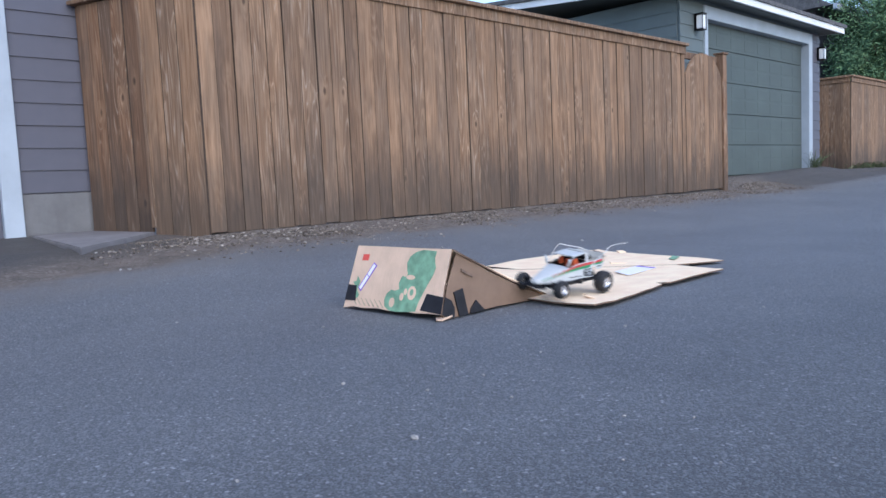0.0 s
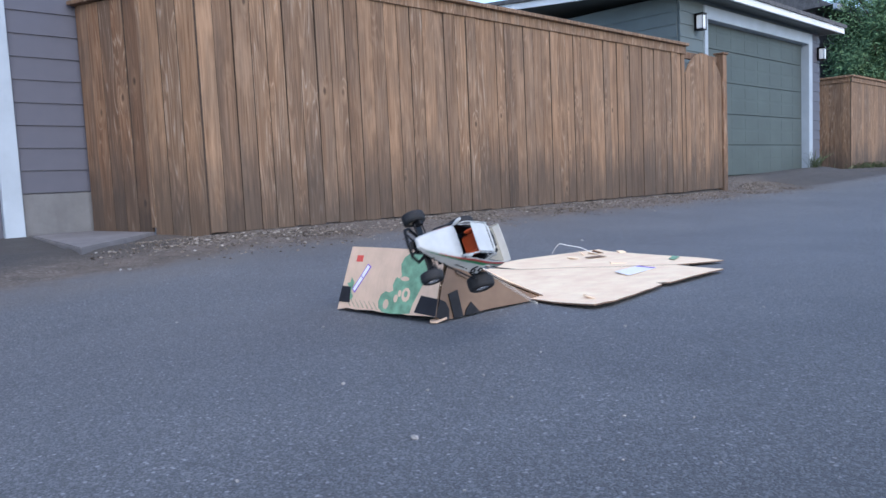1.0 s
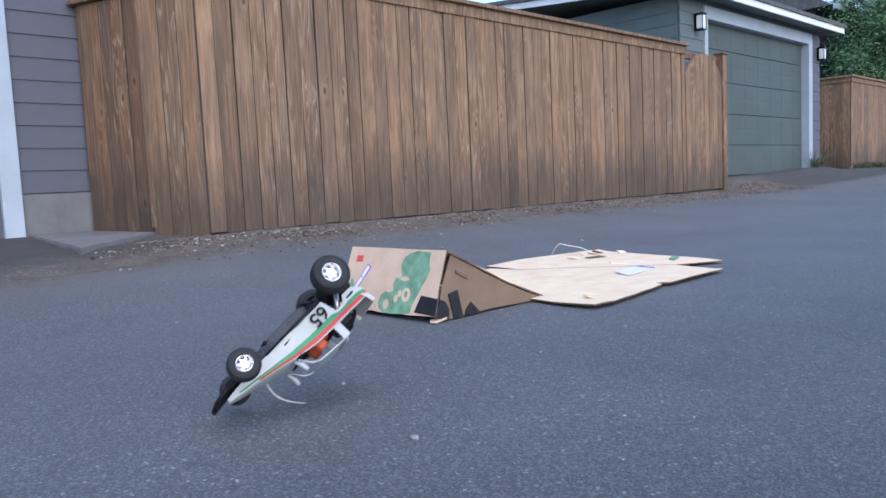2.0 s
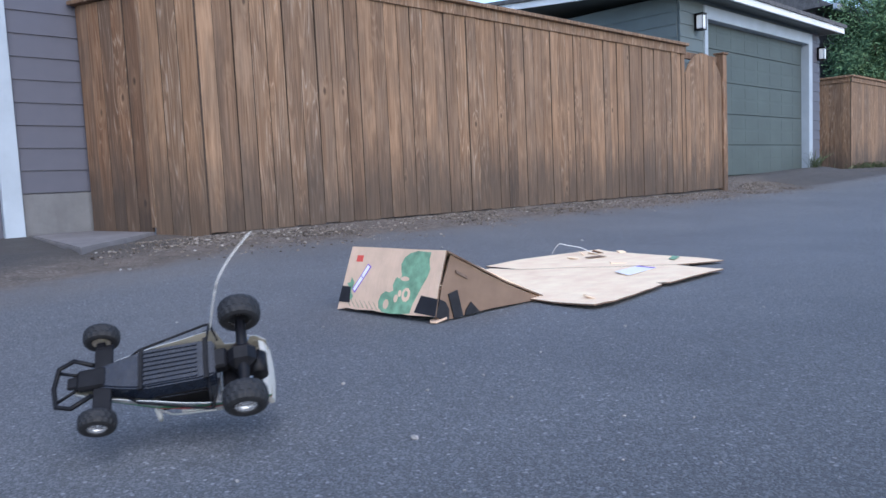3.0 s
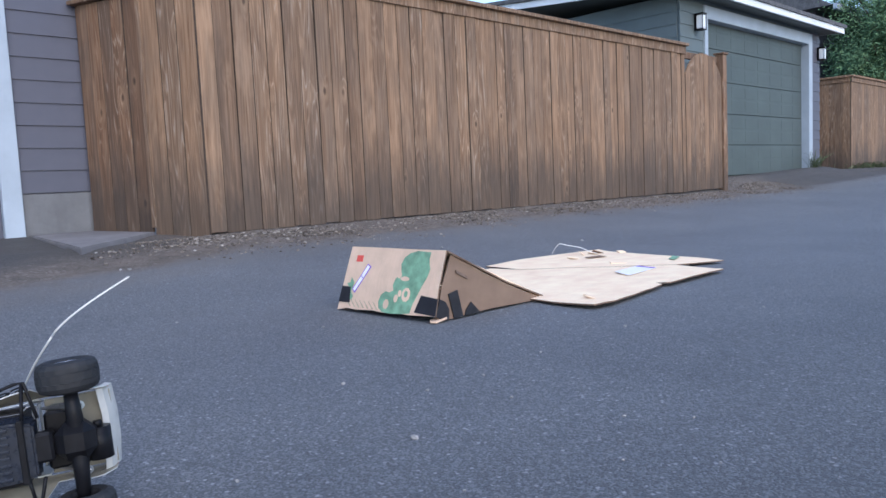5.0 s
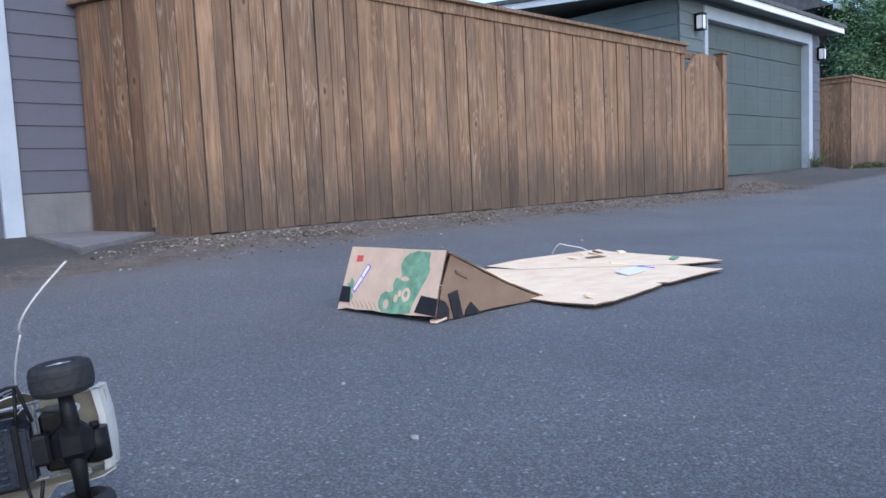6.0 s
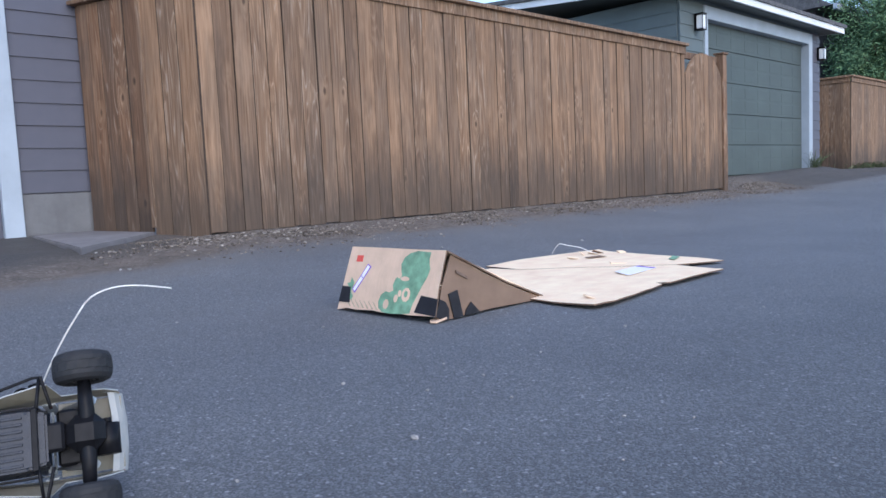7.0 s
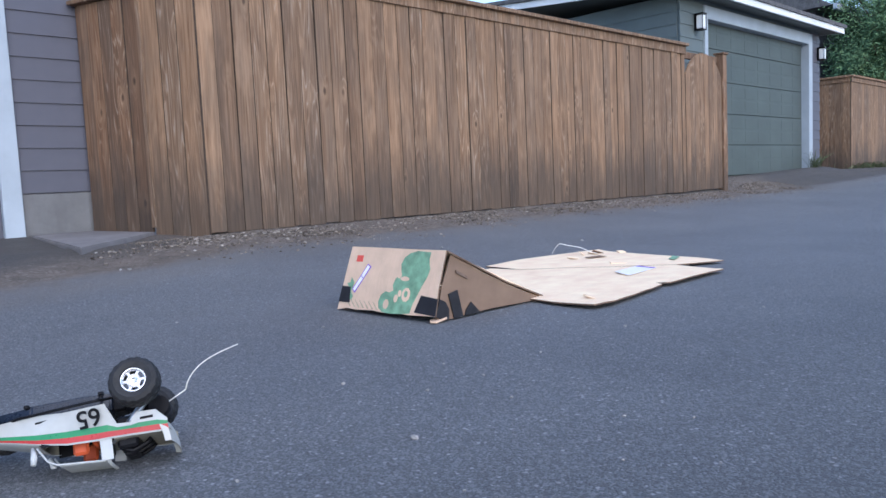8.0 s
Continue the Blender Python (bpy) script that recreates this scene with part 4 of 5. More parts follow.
def wheel(parent, x, y, zc, rad, width, name):
    w = new(name)
    w.empty_display_size = 0.02
    w.parent = parent
    w.matrix_basis = pose(x, y, zc)
    hw = width / 2
    s = 1 if y > 0 else -1
    bm = bmesh.new()
    lathe(bm, [(rad * 0.53, -hw * 0.92), (rad * 0.74, -hw * 1.02), (rad * 0.89, -hw * 0.88), (rad * 0.965, -hw * 0.60), (rad * 0.975, -hw * 0.32), (rad * 0.985, -hw * 0.26), (rad * 0.985, hw * 0.26),
               (rad * 0.975, hw * 0.32), (rad * 0.965, hw * 0.60), (rad * 0.89, hw * 0.88), (rad * 0.74, hw * 1.02), (rad * 0.53, hw * 0.92), (rad * 0.50, hw * 0.7), (rad * 0.50, -hw * 0.7), (rad * 0.53, -hw * 0.92)], 72)
    # tread blocks: every second pair of segments stands proud, the middle row set off from the outer ones
    for i, v in enumerate(bm.verts):
        row, k = divmod(i, 72)
        if 2 <= row <= 9:
            mid = 5 <= row <= 6
            if ((k + (2 if mid else 0)) // 2) % 2 == 0:
                v.co.x *= 1.028
                v.co.z *= 1.028
    for f in bm.faces:
        f.smooth = False
    part("tyre", bm, RUBBER, w, "black knobbly rubber tyre")
    bm = bmesh.new()
    r0 = rad * 0.51
    lathe(bm, [(r0 * 0.98, -hw * 0.8), (r0, -hw * 0.4), (r0, hw * 0.5 * s), (r0 * 1.02, hw * 0.80 * s), (r0 * 0.88, hw * 0.84 * s), (r0 * 0.80, hw * 0.30 * s)], 26)
    lathe(bm, [(0.001, hw * 0.46 * s), (r0 * 0.16, hw * 0.46 * s), (r0 * 0.18, hw * 0.58 * s), (r0 * 0.54, hw * 0.56 * s), (r0 * 0.58, hw * 0.40 * s), (r0 * 0.58, hw * 0.1 * s)], 16)
    for k in range(6):
        vs = box(bm, (-r0 * 0.13, hw * 0.46 * s - 0.002, r0 * 0.40), (r0 * 0.13, hw * 0.46 * s + 0.002, r0 * 0.82), 0.0008)
        rot = Matrix.Rotation(2 * math.pi * k / 6, 4, "Y")
        bm.verts.ensure_lookup_table()
        for v in bm.verts[-24:]:
            v.co = rot @ v.co
    bmesh.ops.recalc_face_normals(bm, faces=bm.faces)
    part("rim", bm, CHROME, w, "bright silver spoked rim")
    if name == "front_wheel":
        # pale moulded cup on the inner face
        bm = bmesh.new()
        lathe(bm, [(r0 * 0.97, -hw * 0.82 * s), (r0 * 0.93, -hw * 0.30 * s), (r0 * 0.40, -hw * 0.12 * s), (r0 * 0.36, -hw * 0.50 * s), (0.0015, -hw * 0.52 * s)], 20)
        bmesh.ops.recalc_face_normals(bm, faces=bm.faces)
        part("hub_cup", bm, HUB_BEIGE, w, "pale beige inner hub")
    return w


def text_mesh(body, size):
    cu = bpy.data.curves.new("number", "FONT")
    cu.body = body
    cu.size = size
    cu.align_x = "CENTER"
    cu.align_y = "CENTER"
    cu.extrude = 0.0004
    cu.offset = 0.0005
    tmp = bpy.data.objects.new("number", cu)
    scene.collection.objects.link(tmp)
    bpy.context.view_layer.update()
    me = bpy.data.meshes.new_from_object(tmp.evaluated_get(bpy.context.evaluated_depsgraph_get()))
    bpy.data.objects.remove(tmp)
    me.materials.append(BLACK)
    return me


def build_car():
    car = empty("toy_buggy", pose(0, 0, 0), "white toy buggy with green and red stripes, number 65", "toy car")
    # chassis tub with ribs below
    bm = bmesh.new()
    secs = [(-0.075, 0.040), (-0.05, 0.046), (0.045, 0.046), (0.085, 0.036), (0.125, 0.022)]
    lowv, topv = [], []
    for x, w in secs:
        lowv.append([bm.verts.new((x, w * k, 0.026)) for k in (-0.85, 0.85)])
        topv.append([bm.verts.new((x, w * k, 0.058)) for k in (-1, 1)])
    for i in range(len(secs) - 1):
        bm.faces.new((lowv[i][0], lowv[i][1], lowv[i + 1][1], lowv[i + 1][0]))
        bm.faces.new((topv[i][0], topv[i + 1][0], topv[i + 1][1], topv[i][1]))
        for k in (0, 1):
            bm.faces.new((lowv[i][k], lowv[i + 1][k], topv[i + 1][k], topv[i][k]))
    bm.faces.new((lowv[0][0], topv[0][0], topv[0][1], lowv[0][1]))
    bm.faces.new((lowv[-1][0], lowv[-1][1], topv[-1][1], topv[-1][0]))
    bmesh.ops.recalc_face_normals(bm, faces=bm.faces)
    bmesh.ops.bevel(bm, geom=bm.edges[:], offset=0.003, segments=2, affect="EDGES")
    tub = part("chassis", bm, NAVY, car, "dark blue ribbed plastic chassis")
    for k in range(8):
        y = -0.032 + 0.064 * k / 7
        bm = bmesh.new()
        box(bm, (-0.045, y - 0.0018, 0.0235), (0.05, y + 0.0018, 0.027), 0.0006)
        part("rib", bm, NAVY, tub)
    for sx in (-0.060, 0.052):
        bm = bmesh.new()
        box(bm, (sx - 0.004, -0.042, 0.022), (sx + 0.004, 0.042, 0.028), 0.001)
        part("strap", bm, BLACK, car)
    # rear gearbox, axle tubes, motor
    bm = bmesh.new()
    vs = box(bm, (-WB - 0.024, -0.026, 0.024), (-WB + 0.028, 0.026, 0.068), 0.014)
    box(bm, (-WB + 0.028, -0.020, 0.030), (-0.070, 0.020, 0.055), 0.004)
    part("gearbox", bm, BLACK, car)
    bm = bmesh.new()
    tube(bm, [(-WB, -0.075, 0.0335), (-WB, -0.03, 0.042), (-WB, 0.03, 0.042), (-WB, 0.075, 0.0335)], [0.0085, 0.011, 0.011, 0.0085], 12)
    part("rear_axle", bm, BLACK, car)
    bm = bmesh.new()
    tube(bm, [(-WB - 0.024, -0.034, 0.062), (-WB - 0.024, 0.010, 0.062)], 0.0165, 16)
    tube(bm, [(-WB - 0.024, 0.010, 0.062), (-WB - 0.024, 0.018, 0.062)], 0.006, 10)
    part("motor", bm, BLACK, car)
    for sy in (-1, 1):
        bm = bmesh.new()
        tube(bm, [(-WB - 0.008, sy * 0.045, 0.050), (-WB + 0.035, sy * 0.040, 0.098)], 0.006, 10)
        tube(bm, [(-WB - 0.012, sy * 0.045, 0.045), (-WB + 0.05, sy * 0.040, 0.112)], 0.0025, 8)
        part("rear_damper", bm, STEEL, car)
        # front arms, steering knuckle
        bm = bmesh.new()
        box(bm, (WB - 0.022, min(sy * 0.012, sy * 0.068), 0.030), (WB + 0.010, max(sy * 0.012, sy * 0.068), 0.036), 0.002)
        box(bm, (WB - 0.008, min(sy * 0.060, sy * 0.074), 0.028), (WB + 0.008, max(sy * 0.060, sy * 0.074), 0.054), 0.002)
        tube(bm, [(WB - 0.012, sy * 0.015, 0.048), (WB - 0.010, sy * 0.068, 0.046)], 0.002, 6)
        part("front_arm", bm, BLACK, car)
        # side guard rod
        bm = bmesh.new()
        tube(bm, [(0.085, sy * 0.036, 0.045), (0.06, sy * 0.055, 0.046), (-0.055, sy * 0.088, 0.050), (-0.066, sy * 0.088, 0.050), (-0.080, sy * 0.04, 0.036)], 0.0024, 8)
        tube(bm, [(-0.064, sy * 0.088, 0.050), (-0.062, sy * 0.04, 0.030)], 0.0024, 8)
        part("side_guard", bm, BLACK, car)
    # front nose frame and bumper
    bm = bmesh.new()
    box(bm, (0.110, -0.020, 0.024), (0.160, 0.020, 0.040), 0.004)
    box(bm, (0.150, -0.012, 0.030), (0.178, 0.012, 0.038), 0.003)
    part("nose_frame", bm, BLACK, car)
    bm = bmesh.new()
    tube(bm, [(0.135, -0.030, 0.034), (0.170, -0.048, 0.036), (0.196, -0.038, 0.040), (0.203, 0.0, 0.042), (0.196, 0.038, 0.040), (0.170, 0.048, 0.036), (0.135, 0.030, 0.034)], 0.0045, 8)
    tube(bm, [(0.196, -0.030, 0.040), (0.160, -0.014, 0.034)], 0.003, 6)
    tube(bm, [(0.196, 0.030, 0.040), (0.160, 0.014, 0.034)], 0.003, 6)
    part("bumper", bm, BLACK, car)
    # body shell: flared side pods, arch over the rear wheel, tail; each section is bottom edge, green, red, lip and hood
    secs = [(0.172, 0.013, 0.046, 0.012, 0.050, 0.054), (0.150, 0.023, 0.045, 0.021, 0.055, 0.060), (0.110, 0.036, 0.045, 0.032, 0.064, 0.070), (0.070, 0.048, 0.046, 0.042, 0.074, 0.082),
            (0.035, 0.056, 0.047, 0.050, 0.082, 0.095), (-0.010, 0.066, 0.053, 0.055, 0.087, 0.108), (-0.055, 0.075, 0.054, 0.059, 0.090, 0.112), (-0.072, 0.077, 0.054, 0.060, 0.091, 0.112),
            (-0.086, 0.062, 0.086, 0.060, 0.0925, 0.112), (-0.106, 0.062, 0.088, 0.060, 0.0935, 0.113), (-0.118, 0.064, 0.074, 0.060, 0.094, 0.114), (-0.146, 0.062, 0.075, 0.059, 0.095, 0.116), (-0.162, 0.0595, 0.092, 0.058, 0.097, 0.117)]
    bm = bmesh.new()
    rings = []
    for x, wb, z0, wg, zg, zt in secs:
        d = zt - zg
        half = [(wb, z0), (wb * 0.15 + wg * 0.85, z0 * 0.15 + zg * 0.85), (wg, zg + 0.22 * d), (wg * 0.97, zg + 0.62 * d), (wg * 0.94, zg + 0.74 * d), (wg * 0.55, zt)]
        rings.append([bm.verts.new((x, a, b)) for a, b in half] + [bm.verts.new((x, -a, b)) for a, b in half[::-1]])
    n = 12
    for i in range(len(rings) - 1):
        for k in range(n - 1):
            if i >= 4 and 4 <= k <= 6:
                continue
            f = bm.faces.new((rings[i][k], rings[i][k + 1], rings[i + 1][k + 1], rings[i + 1][k]))
            kk = min(k, n - 2 - k)
            f.smooth = kk > 3
            f.material_index = 1 if kk == 1 and i > 0 else 2 if kk == 2 and i > 1 else 0
    bm.faces.new(rings[0])
    bmesh.ops.recalc_face_normals(bm, faces=bm.faces)
    shell = part("body_shell", bm, [SHELL, SHELL_GREEN, SHELL_RED, SHELL_INSIDE, SHELL_INSIDE, SHELL_INSIDE], car, "white plastic shell with green and red stripes")
    so = shell.modifiers.new("thickness", "SOLIDIFY")
    so.thickness = 0.0016
    so.offset = 0
    so.material_offset = 3
    bm = bmesh.new()
    box(bm, (-0.164, -0.053, 0.106), (-0.078, 0.053, 0.1085), 0.0008)
    part("rear_deck", bm, SHELL_INSIDE, car, "unpainted beige inside of the shell")
    # cockpit: dark tub, helmet, insert, hoop
    bm = bmesh.new()
    box(bm, (-0.056, -0.046, 0.052), (0.036, 0.046, 0.058), 0.001)
    box(bm, (-0.060, -0.046, 0.058), (-0.056, 0.046, 0.112), 0.0005)
    for sy in (-1, 1):
        box(bm, (-0.056, sy * 0.0485 - 0.001, 0.055), (0.030, sy * 0.0485 + 0.001, 0.098))
    part("cockpit_tub", bm, BLACK, car)
    bm = bmesh.new()
    box(bm, (-0.052, -0.030, 0.059), (-0.040, 0.030, 0.108), 0.005)
    box(bm, (-0.036, -0.036, 0.090), (-0.012, -0.026, 0.118), 0.004)
    box(bm, (-0.036, 0.026, 0.090), (-0.012, 0.036, 0.118), 0.004)
    part("seat", bm, ORANGE, car, "orange cockpit insert")
    bm = bmesh.new()
    tube(bm, [(-0.066, -0.046, 0.134), (-0.066, -0.030, 0.141), (-0.066, 0.030, 0.141), (-0.066, 0.046, 0.134)], 0.003, 8)
    part("roll_hoop", bm, SHELL, car)
    bm = bmesh.new()
    vs = box(bm, (-0.062, -0.043, 0.1355), (0.006, 0.043, 0.1385), 0.001)
    for v in bm.verts:
        v.co.z -= 0.10 * (v.co.x + 0.062)
    part("roof_panel", bm, SHELL, car, "white roof panel")
    for sy in (-1, 1):
        bm = bmesh.new()
        vs = box(bm, (-0.075, sy * 0.054 - 0.0015, 0.104), (-0.057, sy * 0.054 + 0.0015, 0.138), 0.0008)
        for v in bm.verts:
            v.co.y -= sy * 0.20 * (v.co.z - 0.104)
        part("pillar", bm, SHELL, car, "white cab pillar")
        bm = bmesh.new()
        tube(bm, [(0.037, sy * 0.047, 0.097), (0.022, sy * 0.047, 0.121), (0.008, sy * 0.046, 0.129), (-0.058, sy * 0.047, 0.137)], 0.0016, 8)
        part("roof_rail", bm, SHELL, car)
        bm = bmesh.new()
        tube(bm, [(0.044, sy * 0.044, 0.095), (0.040, sy * 0.052, 0.112), (0.041, sy * 0.054, 0.124)], [0.0025, 0.0052, 0.004], 10)
        part("mirror", bm, SHELL, car)
    # engine bay and its cover
    bm = bmesh.new()
    box(bm, (-0.112, -0.040, 0.070), (-0.080, 0.040, 0.122), 0.004)
    box(bm, (-0.106, -0.020, 0.122), (-0.086, 0.020, 0.132), 0.003)
    part("engine_bay", bm, BLACK, car)
    for y in (-0.03, 0.0, 0.03):
        bm = bmesh.new()
        tube(bm, [(-0.082, y, 0.118), (-0.100, y * 0.9, 0.127), (-0.122, y * 0.8, 0.118), (-0.130, y * 0.8, 0.111)], 0.0035, 8)
        part("exhaust_pipe", bm, BLACK, car)
    # tail plate, leaning back and turned in at its ends
    bm = bmesh.new()
    prof = [(-0.150, 0.086), (-0.158, 0.092), (-0.163, 0.106), (-0.166, 0.118), (-0.167, 0.129), (-0.1655, 0.1285), (-0.1642, 0.118), (-0.1612, 0.107), (-0.1565, 0.0935), (-0.150, 0.088)]
    cols = []
    for y, dx in ((-0.0595, 0.010), (-0.0575, 0.002), (-0.02, -0.002), (0.02, -0.002), (0.0575, 0.002), (0.0595, 0.010)):
        cols.append([bm.verts.new((x + dx, y, z)) for x, z in prof])
    for a, b in zip(cols, cols[1:]):
        for k in range(len(prof)):
            bm.faces.new((a[k], b[k], b[(k + 1) % len(prof)], a[(k + 1) % len(prof)]))
    bm.faces.new(cols[0][::-1])
    bm.faces.new(cols[-1])
    bmesh.ops.recalc_face_normals(bm, faces=bm.faces)
    part("tail_plate", bm, TAIL_WHITE, car, "white tail plate")
    # racing number on both flanks
    me = text_mesh("65", 0.040)
    for sy in (-1, 1):
        p = new("number", me)
        p.parent = car
        p.matrix_basis = Matrix.Translation((-0.047, sy * 0.0745, 0.0710)) @ (pose(0, 0, 0, 69, 0, 14) if sy < 0 else pose(0, 0, 0, 69, 0, 166))
    # unreadable lettering on the flanks
    for sy in (-1, 1):
        for x0, x1, z, h in ((-0.020, 0.008, 0.0585, 0.0036), (0.011, 0.036, 0.0575, 0.003), (-0.141, -0.121, 0.083, 0.004)):
            bm = bmesh.new()
            box(bm, (x0, -0.0006, z), (x1, 0.0006, z + h))
            for v in bm.verts:
                t = (v.co.x + 0.055) / 0.09
                yy = 0.0625 if x0 < -0.1 else 0.0745 - 0.019 * t - 0.30 * (v.co.z - 0.056)
                v.co.y += sy * yy
            part("lettering", bm, BLACK, car)
    # wheels
    ws = [wheel(car, -WB, 0.0905, 0.0325, 0.0392, 0.042, "rear_wheel"), wheel(car, -WB, -0.0905, 0.0325, 0.0392, 0.042, "rear_wheel"),
          wheel(car, WB, 0.086, 0.0325, 0.0315, 0.029, "front_wheel"), wheel(car, WB, -0.086, 0.0325, 0.0315, 0.029, "front_wheel")]
    # aerial: a limp white wire, a lower length and a bowed upper one
    bm = bmesh.new()
    tube(bm, [(0.004 * math.sin(math.pi * k / 8), 0.0, 0.150 * k / 8) for k in range(9)], [0.0013] * 9, 6)
    aerial = part("aerial", bm, WIRE_WHITE, car, "thin white aerial wire")
    aerial.matrix_basis = pose(-0.058, 0.075, 0.090)
    bm = bmesh.new()
    tube(bm, [(0.017 * math.sin(math.pi * (k / 12) ** 0.75), 0.0, 0.120 * k / 12) for k in range(13)], [0.0013 - 0.0003 * k / 12 for k in range(13)], 6)
    tip = part("tip", bm, WIRE_WHITE, aerial)
    tip.matrix_basis = pose(0, 0, 0.150)
    return car, ws, aerial, tip


car, wheels, aerial, aerial_tip = build_car()


# ---- what moves ----
CAR_ROWS = [
    # seconds, place, turn
    (0.0, 2.203, 1.651, 0.038, -6.9, -0.2, 179.8),
    (0.2, 2.005, 1.684, 0.089, -15.5, -22.7, -171.6),
    (0.5, 1.847, 1.657, 0.125, -24.0, -24.0, 168.8),
    (0.7, 1.539, 1.536, 0.208, -42.9, -19.8, -163.2),
    (1.0, 1.468, 1.526, 0.243, -65.3, -10.1, -168.2),
    (1.1, 1.442, 1.610, 0.244, -77.5, -0.0, -164.2),
    (1.3, 1.337, 1.576, 0.245, -92.5, 6.1, -162.6),
    (1.5, 1.207, 1.521, 0.247, -101.0, 13.3, -164.5),
    (1.7, 0.930, 1.366, 0.191, -113.7, 29.8, -163.1),
    (2.8, 0.582, 1.251, 0.174, 132.1, 7.1, 147.4),
    (3.0, 0.554, 1.277, 0.167, 133.8, 5.5, 146.3),
    (3.3, 0.476, 1.298, 0.133, 152.1, 5.5, 139.2),
    (3.5, 0.424, 1.266, 0.116, 155.3, 9.5, 132.6),
    (3.7, 0.353, 1.242, 0.112, 123.3, 4.7, 116.5),
    (4.0, 0.331, 1.236, 0.122, 128.1, 2.4, 121.1),
    (4.2, 0.248, 1.093, 0.151, 111.8, -1.7, 150.6),
    (4.5, 0.246, 1.129, 0.143, 111.8, -0.4, 148.2),
    (4.7, 0.221, 1.113, 0.130, 104.0, 1.8, 152.3),
    (5.8, 0.188, 1.047, 0.115, 88.3, 4.6, 155.9),
    (6.0, 0.191, 1.063, 0.119, 93.2, 5.0, 155.7),
    (6.5, 0.202, 1.076, 0.120, 96.9, 3.3, 155.9),
    (7.0, 0.225, 1.116, 0.134, 110.7, 1.2, 155.2),
    (7.2, 0.230, 1.107, 0.147, 113.3, -2.8, 152.9),
    (7.3, 0.309, 1.263, 0.145, 162.0, 0.5, 144.1),
    (7.4, 0.363, 1.364, 0.126, -168.4, 8.4, 143.1),
    (7.5, 0.391, 1.358, 0.127, -145.7, 5.2, 148.4),
    (7.7, 0.407, 1.348, 0.125, -150.7, 5.1, 150.6),
    (8.0, 0.407, 1.348, 0.125, -150.7, 5.1, 150.6),
]
AERIAL_ROWS = [
    (0.0, 73.2, -16.1, -74.2),
    (0.2, 57.6, -8.4, -75.4),
    (0.5, 77.1, -1.3, -56.6),
    (0.7, 71.6, 11.4, -93.7),
    (1.0, 104.6, 39.5, -89.9),
    (1.1, 109.3, 56.7, -112.2),
    (1.3, 76.0, 77.7, -156.7),
    (1.5, 90.3, 79.2, -145.8),
    (1.7, -25.4, 52.1, -79.0),
    (2.8, 146.4, 1.0, -111.3),
    (3.0, 172.8, 14.5, -48.6),
    (3.5, -97.1, -50.0, 111.8),
    (4.0, 148.6, 34.5, -71.0),
    (4.5, -151.3, -20.7, 77.3),
    (4.7, -162.6, 37.9, -16.9),
    (5.8, -146.9, 25.5, -18.0),
    (6.0, -154.9, 31.1, -23.4),
    (6.5, -99.6, 17.2, 42.4),
    (7.0, -122.4, 16.9, 25.5),
    (7.2, 173.4, 33.6, -50.5),
    (7.3, 129.1, 24.4, -36.5),
    (7.4, 110.5, -0.3, -45.2),
    (7.5, -210.2, 36.2, -72.4),
    (8.0, -204.9, 62.3, -7.8),
]
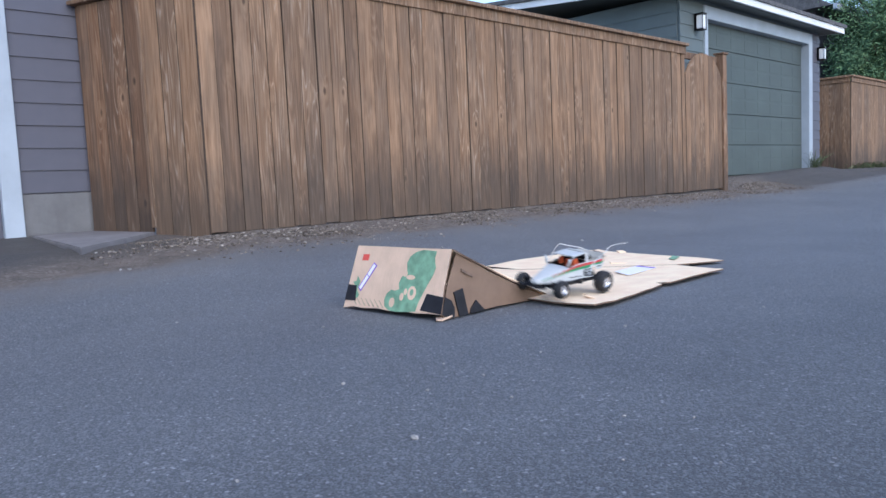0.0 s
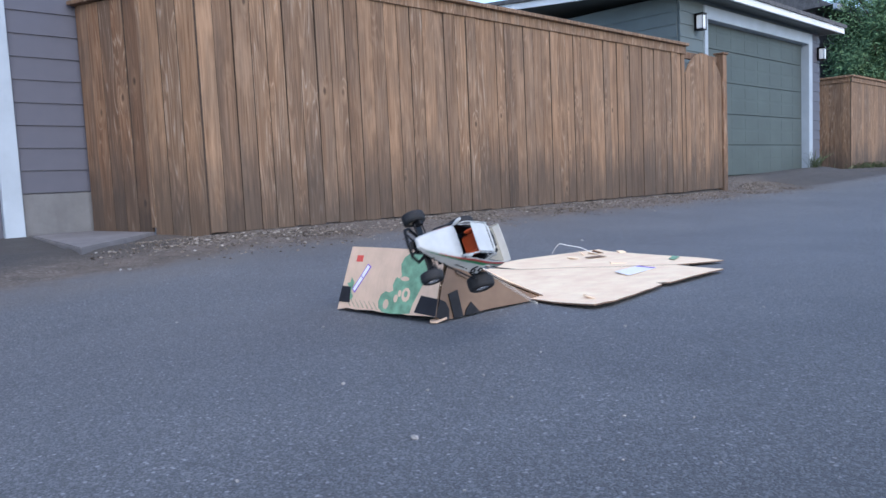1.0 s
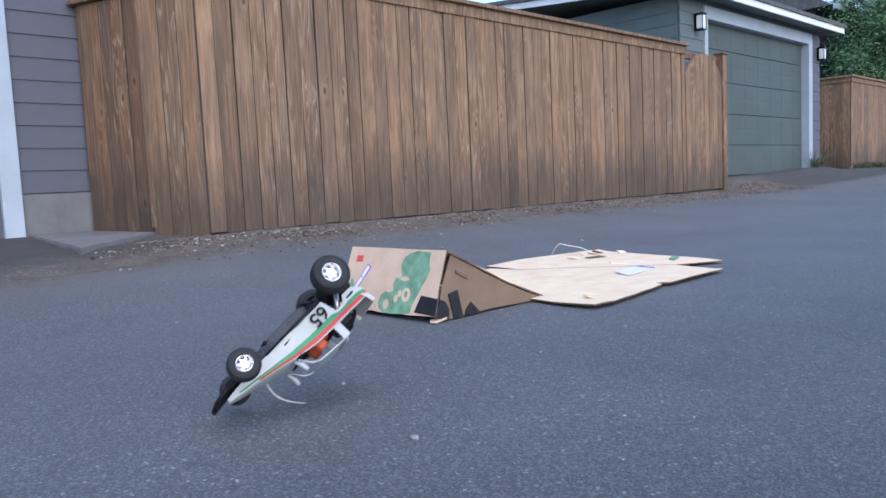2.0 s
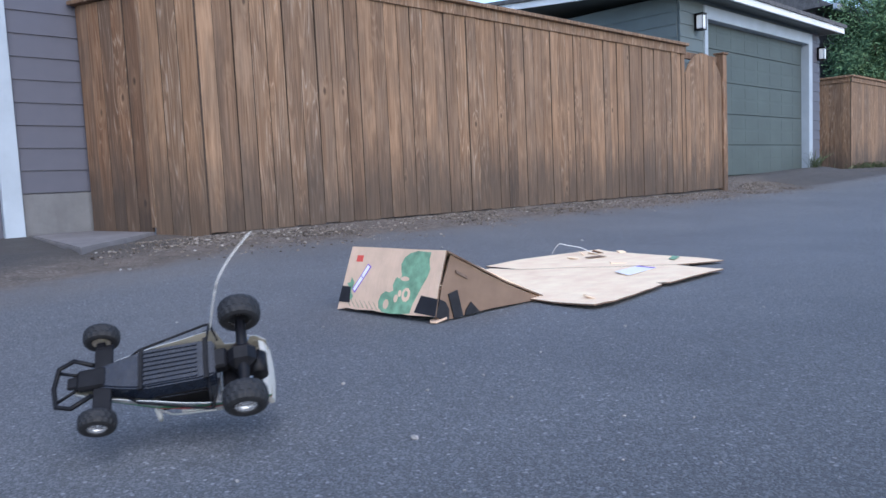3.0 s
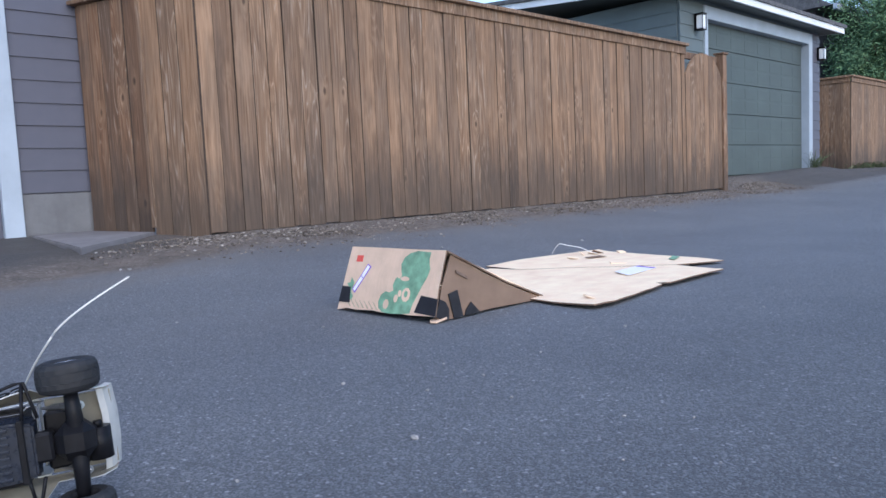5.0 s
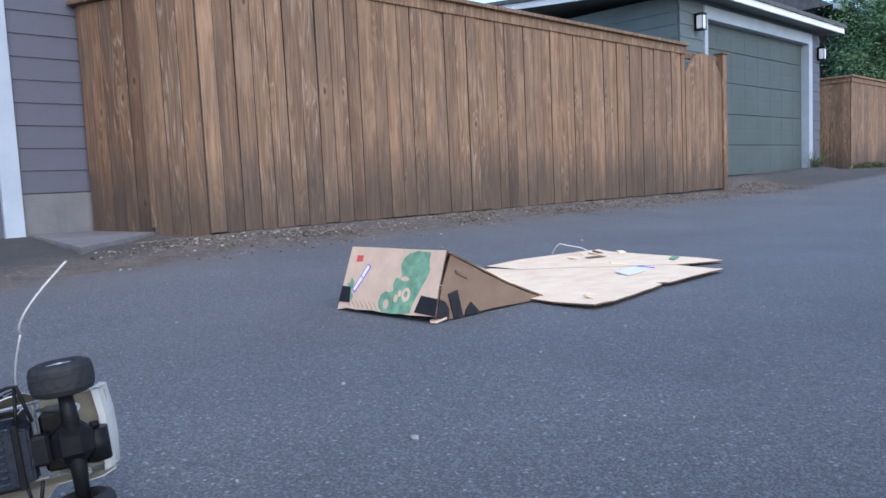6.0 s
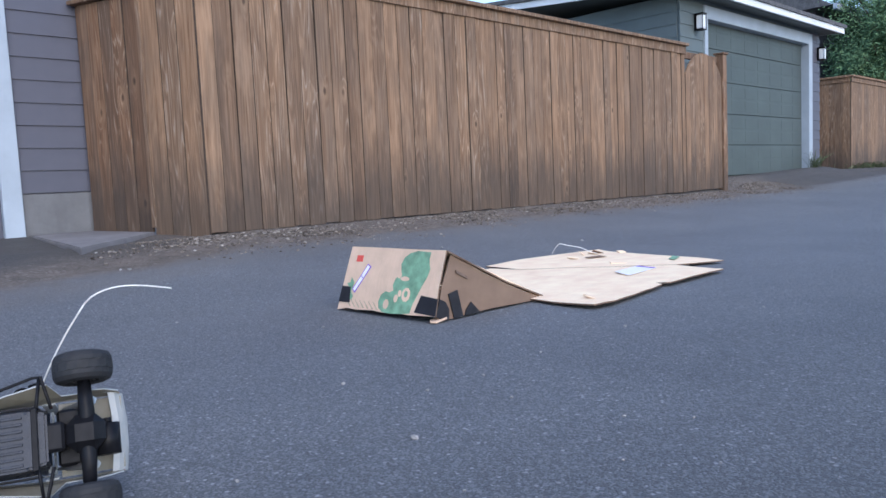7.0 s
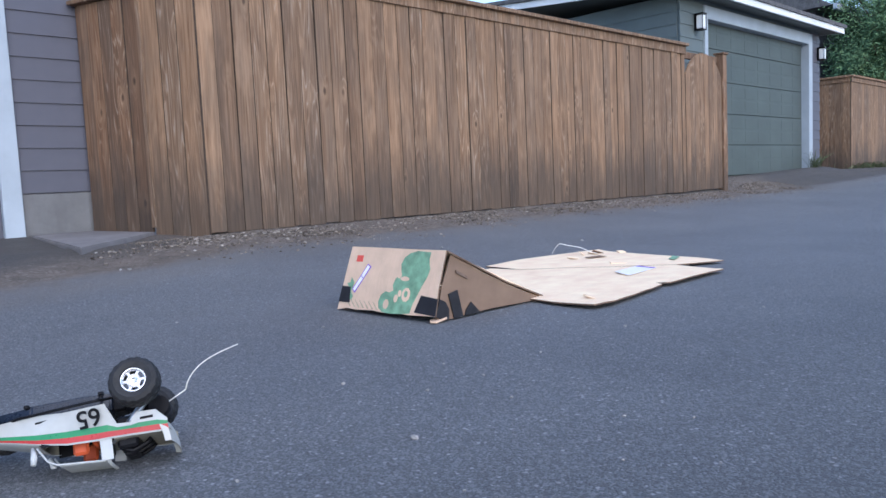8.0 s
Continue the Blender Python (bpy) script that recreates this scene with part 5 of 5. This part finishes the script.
TIP_ROWS = [
    (0.0, 0.0, -17.1, -0.0),
    (0.2, -0.0, -22.6, 0.0),
    (0.5, 0.0, -23.1, 0.0),
    (0.7, -0.0, -62.6, 0.0),
    (1.0, 0.0, -67.9, 0.0),
    (1.1, 0.0, -59.0, 0.0),
    (1.3, 0.0, -54.7, 0.0),
    (1.5, -0.0, -61.8, -0.0),
    (1.7, 180.0, -36.7, -180.0),
    (2.8, 0.0, -38.3, -0.0),
    (3.0, -0.0, -46.5, 0.0),
    (3.5, 0.0, -30.1, 0.0),
    (4.0, -0.0, -49.1, 0.0),
    (4.5, 0.0, -8.2, 0.0),
    (4.7, 0.0, -50.4, -0.0),
    (5.8, -0.0, -16.4, -0.0),
    (6.0, 0.0, -27.0, 0.0),
    (6.5, 0.0, -40.4, 0.0),
    (7.0, 0.0, -54.9, 0.0),
    (7.2, 0.0, -8.5, -0.0),
    (7.3, -0.0, -55.3, 0.0),
    (7.4, 0.0, -55.5, 0.0),
    (7.5, 0.0, 16.2, 0.0),
    (8.0, 0.0, 1.6, 0.0),
]


def gentle(rows):
    """The same rows with poses put in between wherever a thing turns far from one to the next."""
    out = [rows[0]]
    for (t0, a), (t1, b) in zip(rows, rows[1:]):
        qa, qb = a.to_quaternion(), b.to_quaternion()
        turn = math.degrees(qa.rotation_difference(qb).angle)
        n = max(1, math.ceil(min(turn, 360 - turn) / 62))
        for k in range(1, n):
            u = k / n
            out.append((t0 + (t1 - t0) * u, Matrix.LocRotScale(a.translation.lerp(b.translation, u), qa.slerp(qb, u), None)))
        out.append((t1, b))
    return out


def motions():
    walk(car, gentle([(r[0], pose(*r[1:])) for r in CAR_ROWS]))
    walk(aerial, gentle([(r[0], pose(-0.058, 0.075, 0.090, *r[1:])) for r in AERIAL_ROWS]))
    walk(aerial_tip, gentle([(r[0], pose(0, 0, 0.150, *r[1:])) for r in TIP_ROWS]))
    # the tumbling car pushes the carton back a little
    walk(ramp, [(t, pose(1.62 + d, 1.722 + 0.3 * d, 0.002, 0, 0, 0)) for t, d in ((0.0, 0.036), (0.1, 0.032), (0.2, 0.020), (0.3, 0.012), (0.5, 0.008), (0.6, 0.004), (0.7, 0.0), (8.0, 0.0))])
    # wheels spin on, slowing near the end
    for w in wheels:
        base, rows, a = w.matrix_basis.copy(), [], 0.0
        for i in range(161):
            t = i / 20
            rows.append((t, base @ Matrix.Rotation(a, 4, "Y")))
            a += radians(75 if t < 7.3 else 20 if t < 7.55 else 2)
        walk(w, rows)


motions()
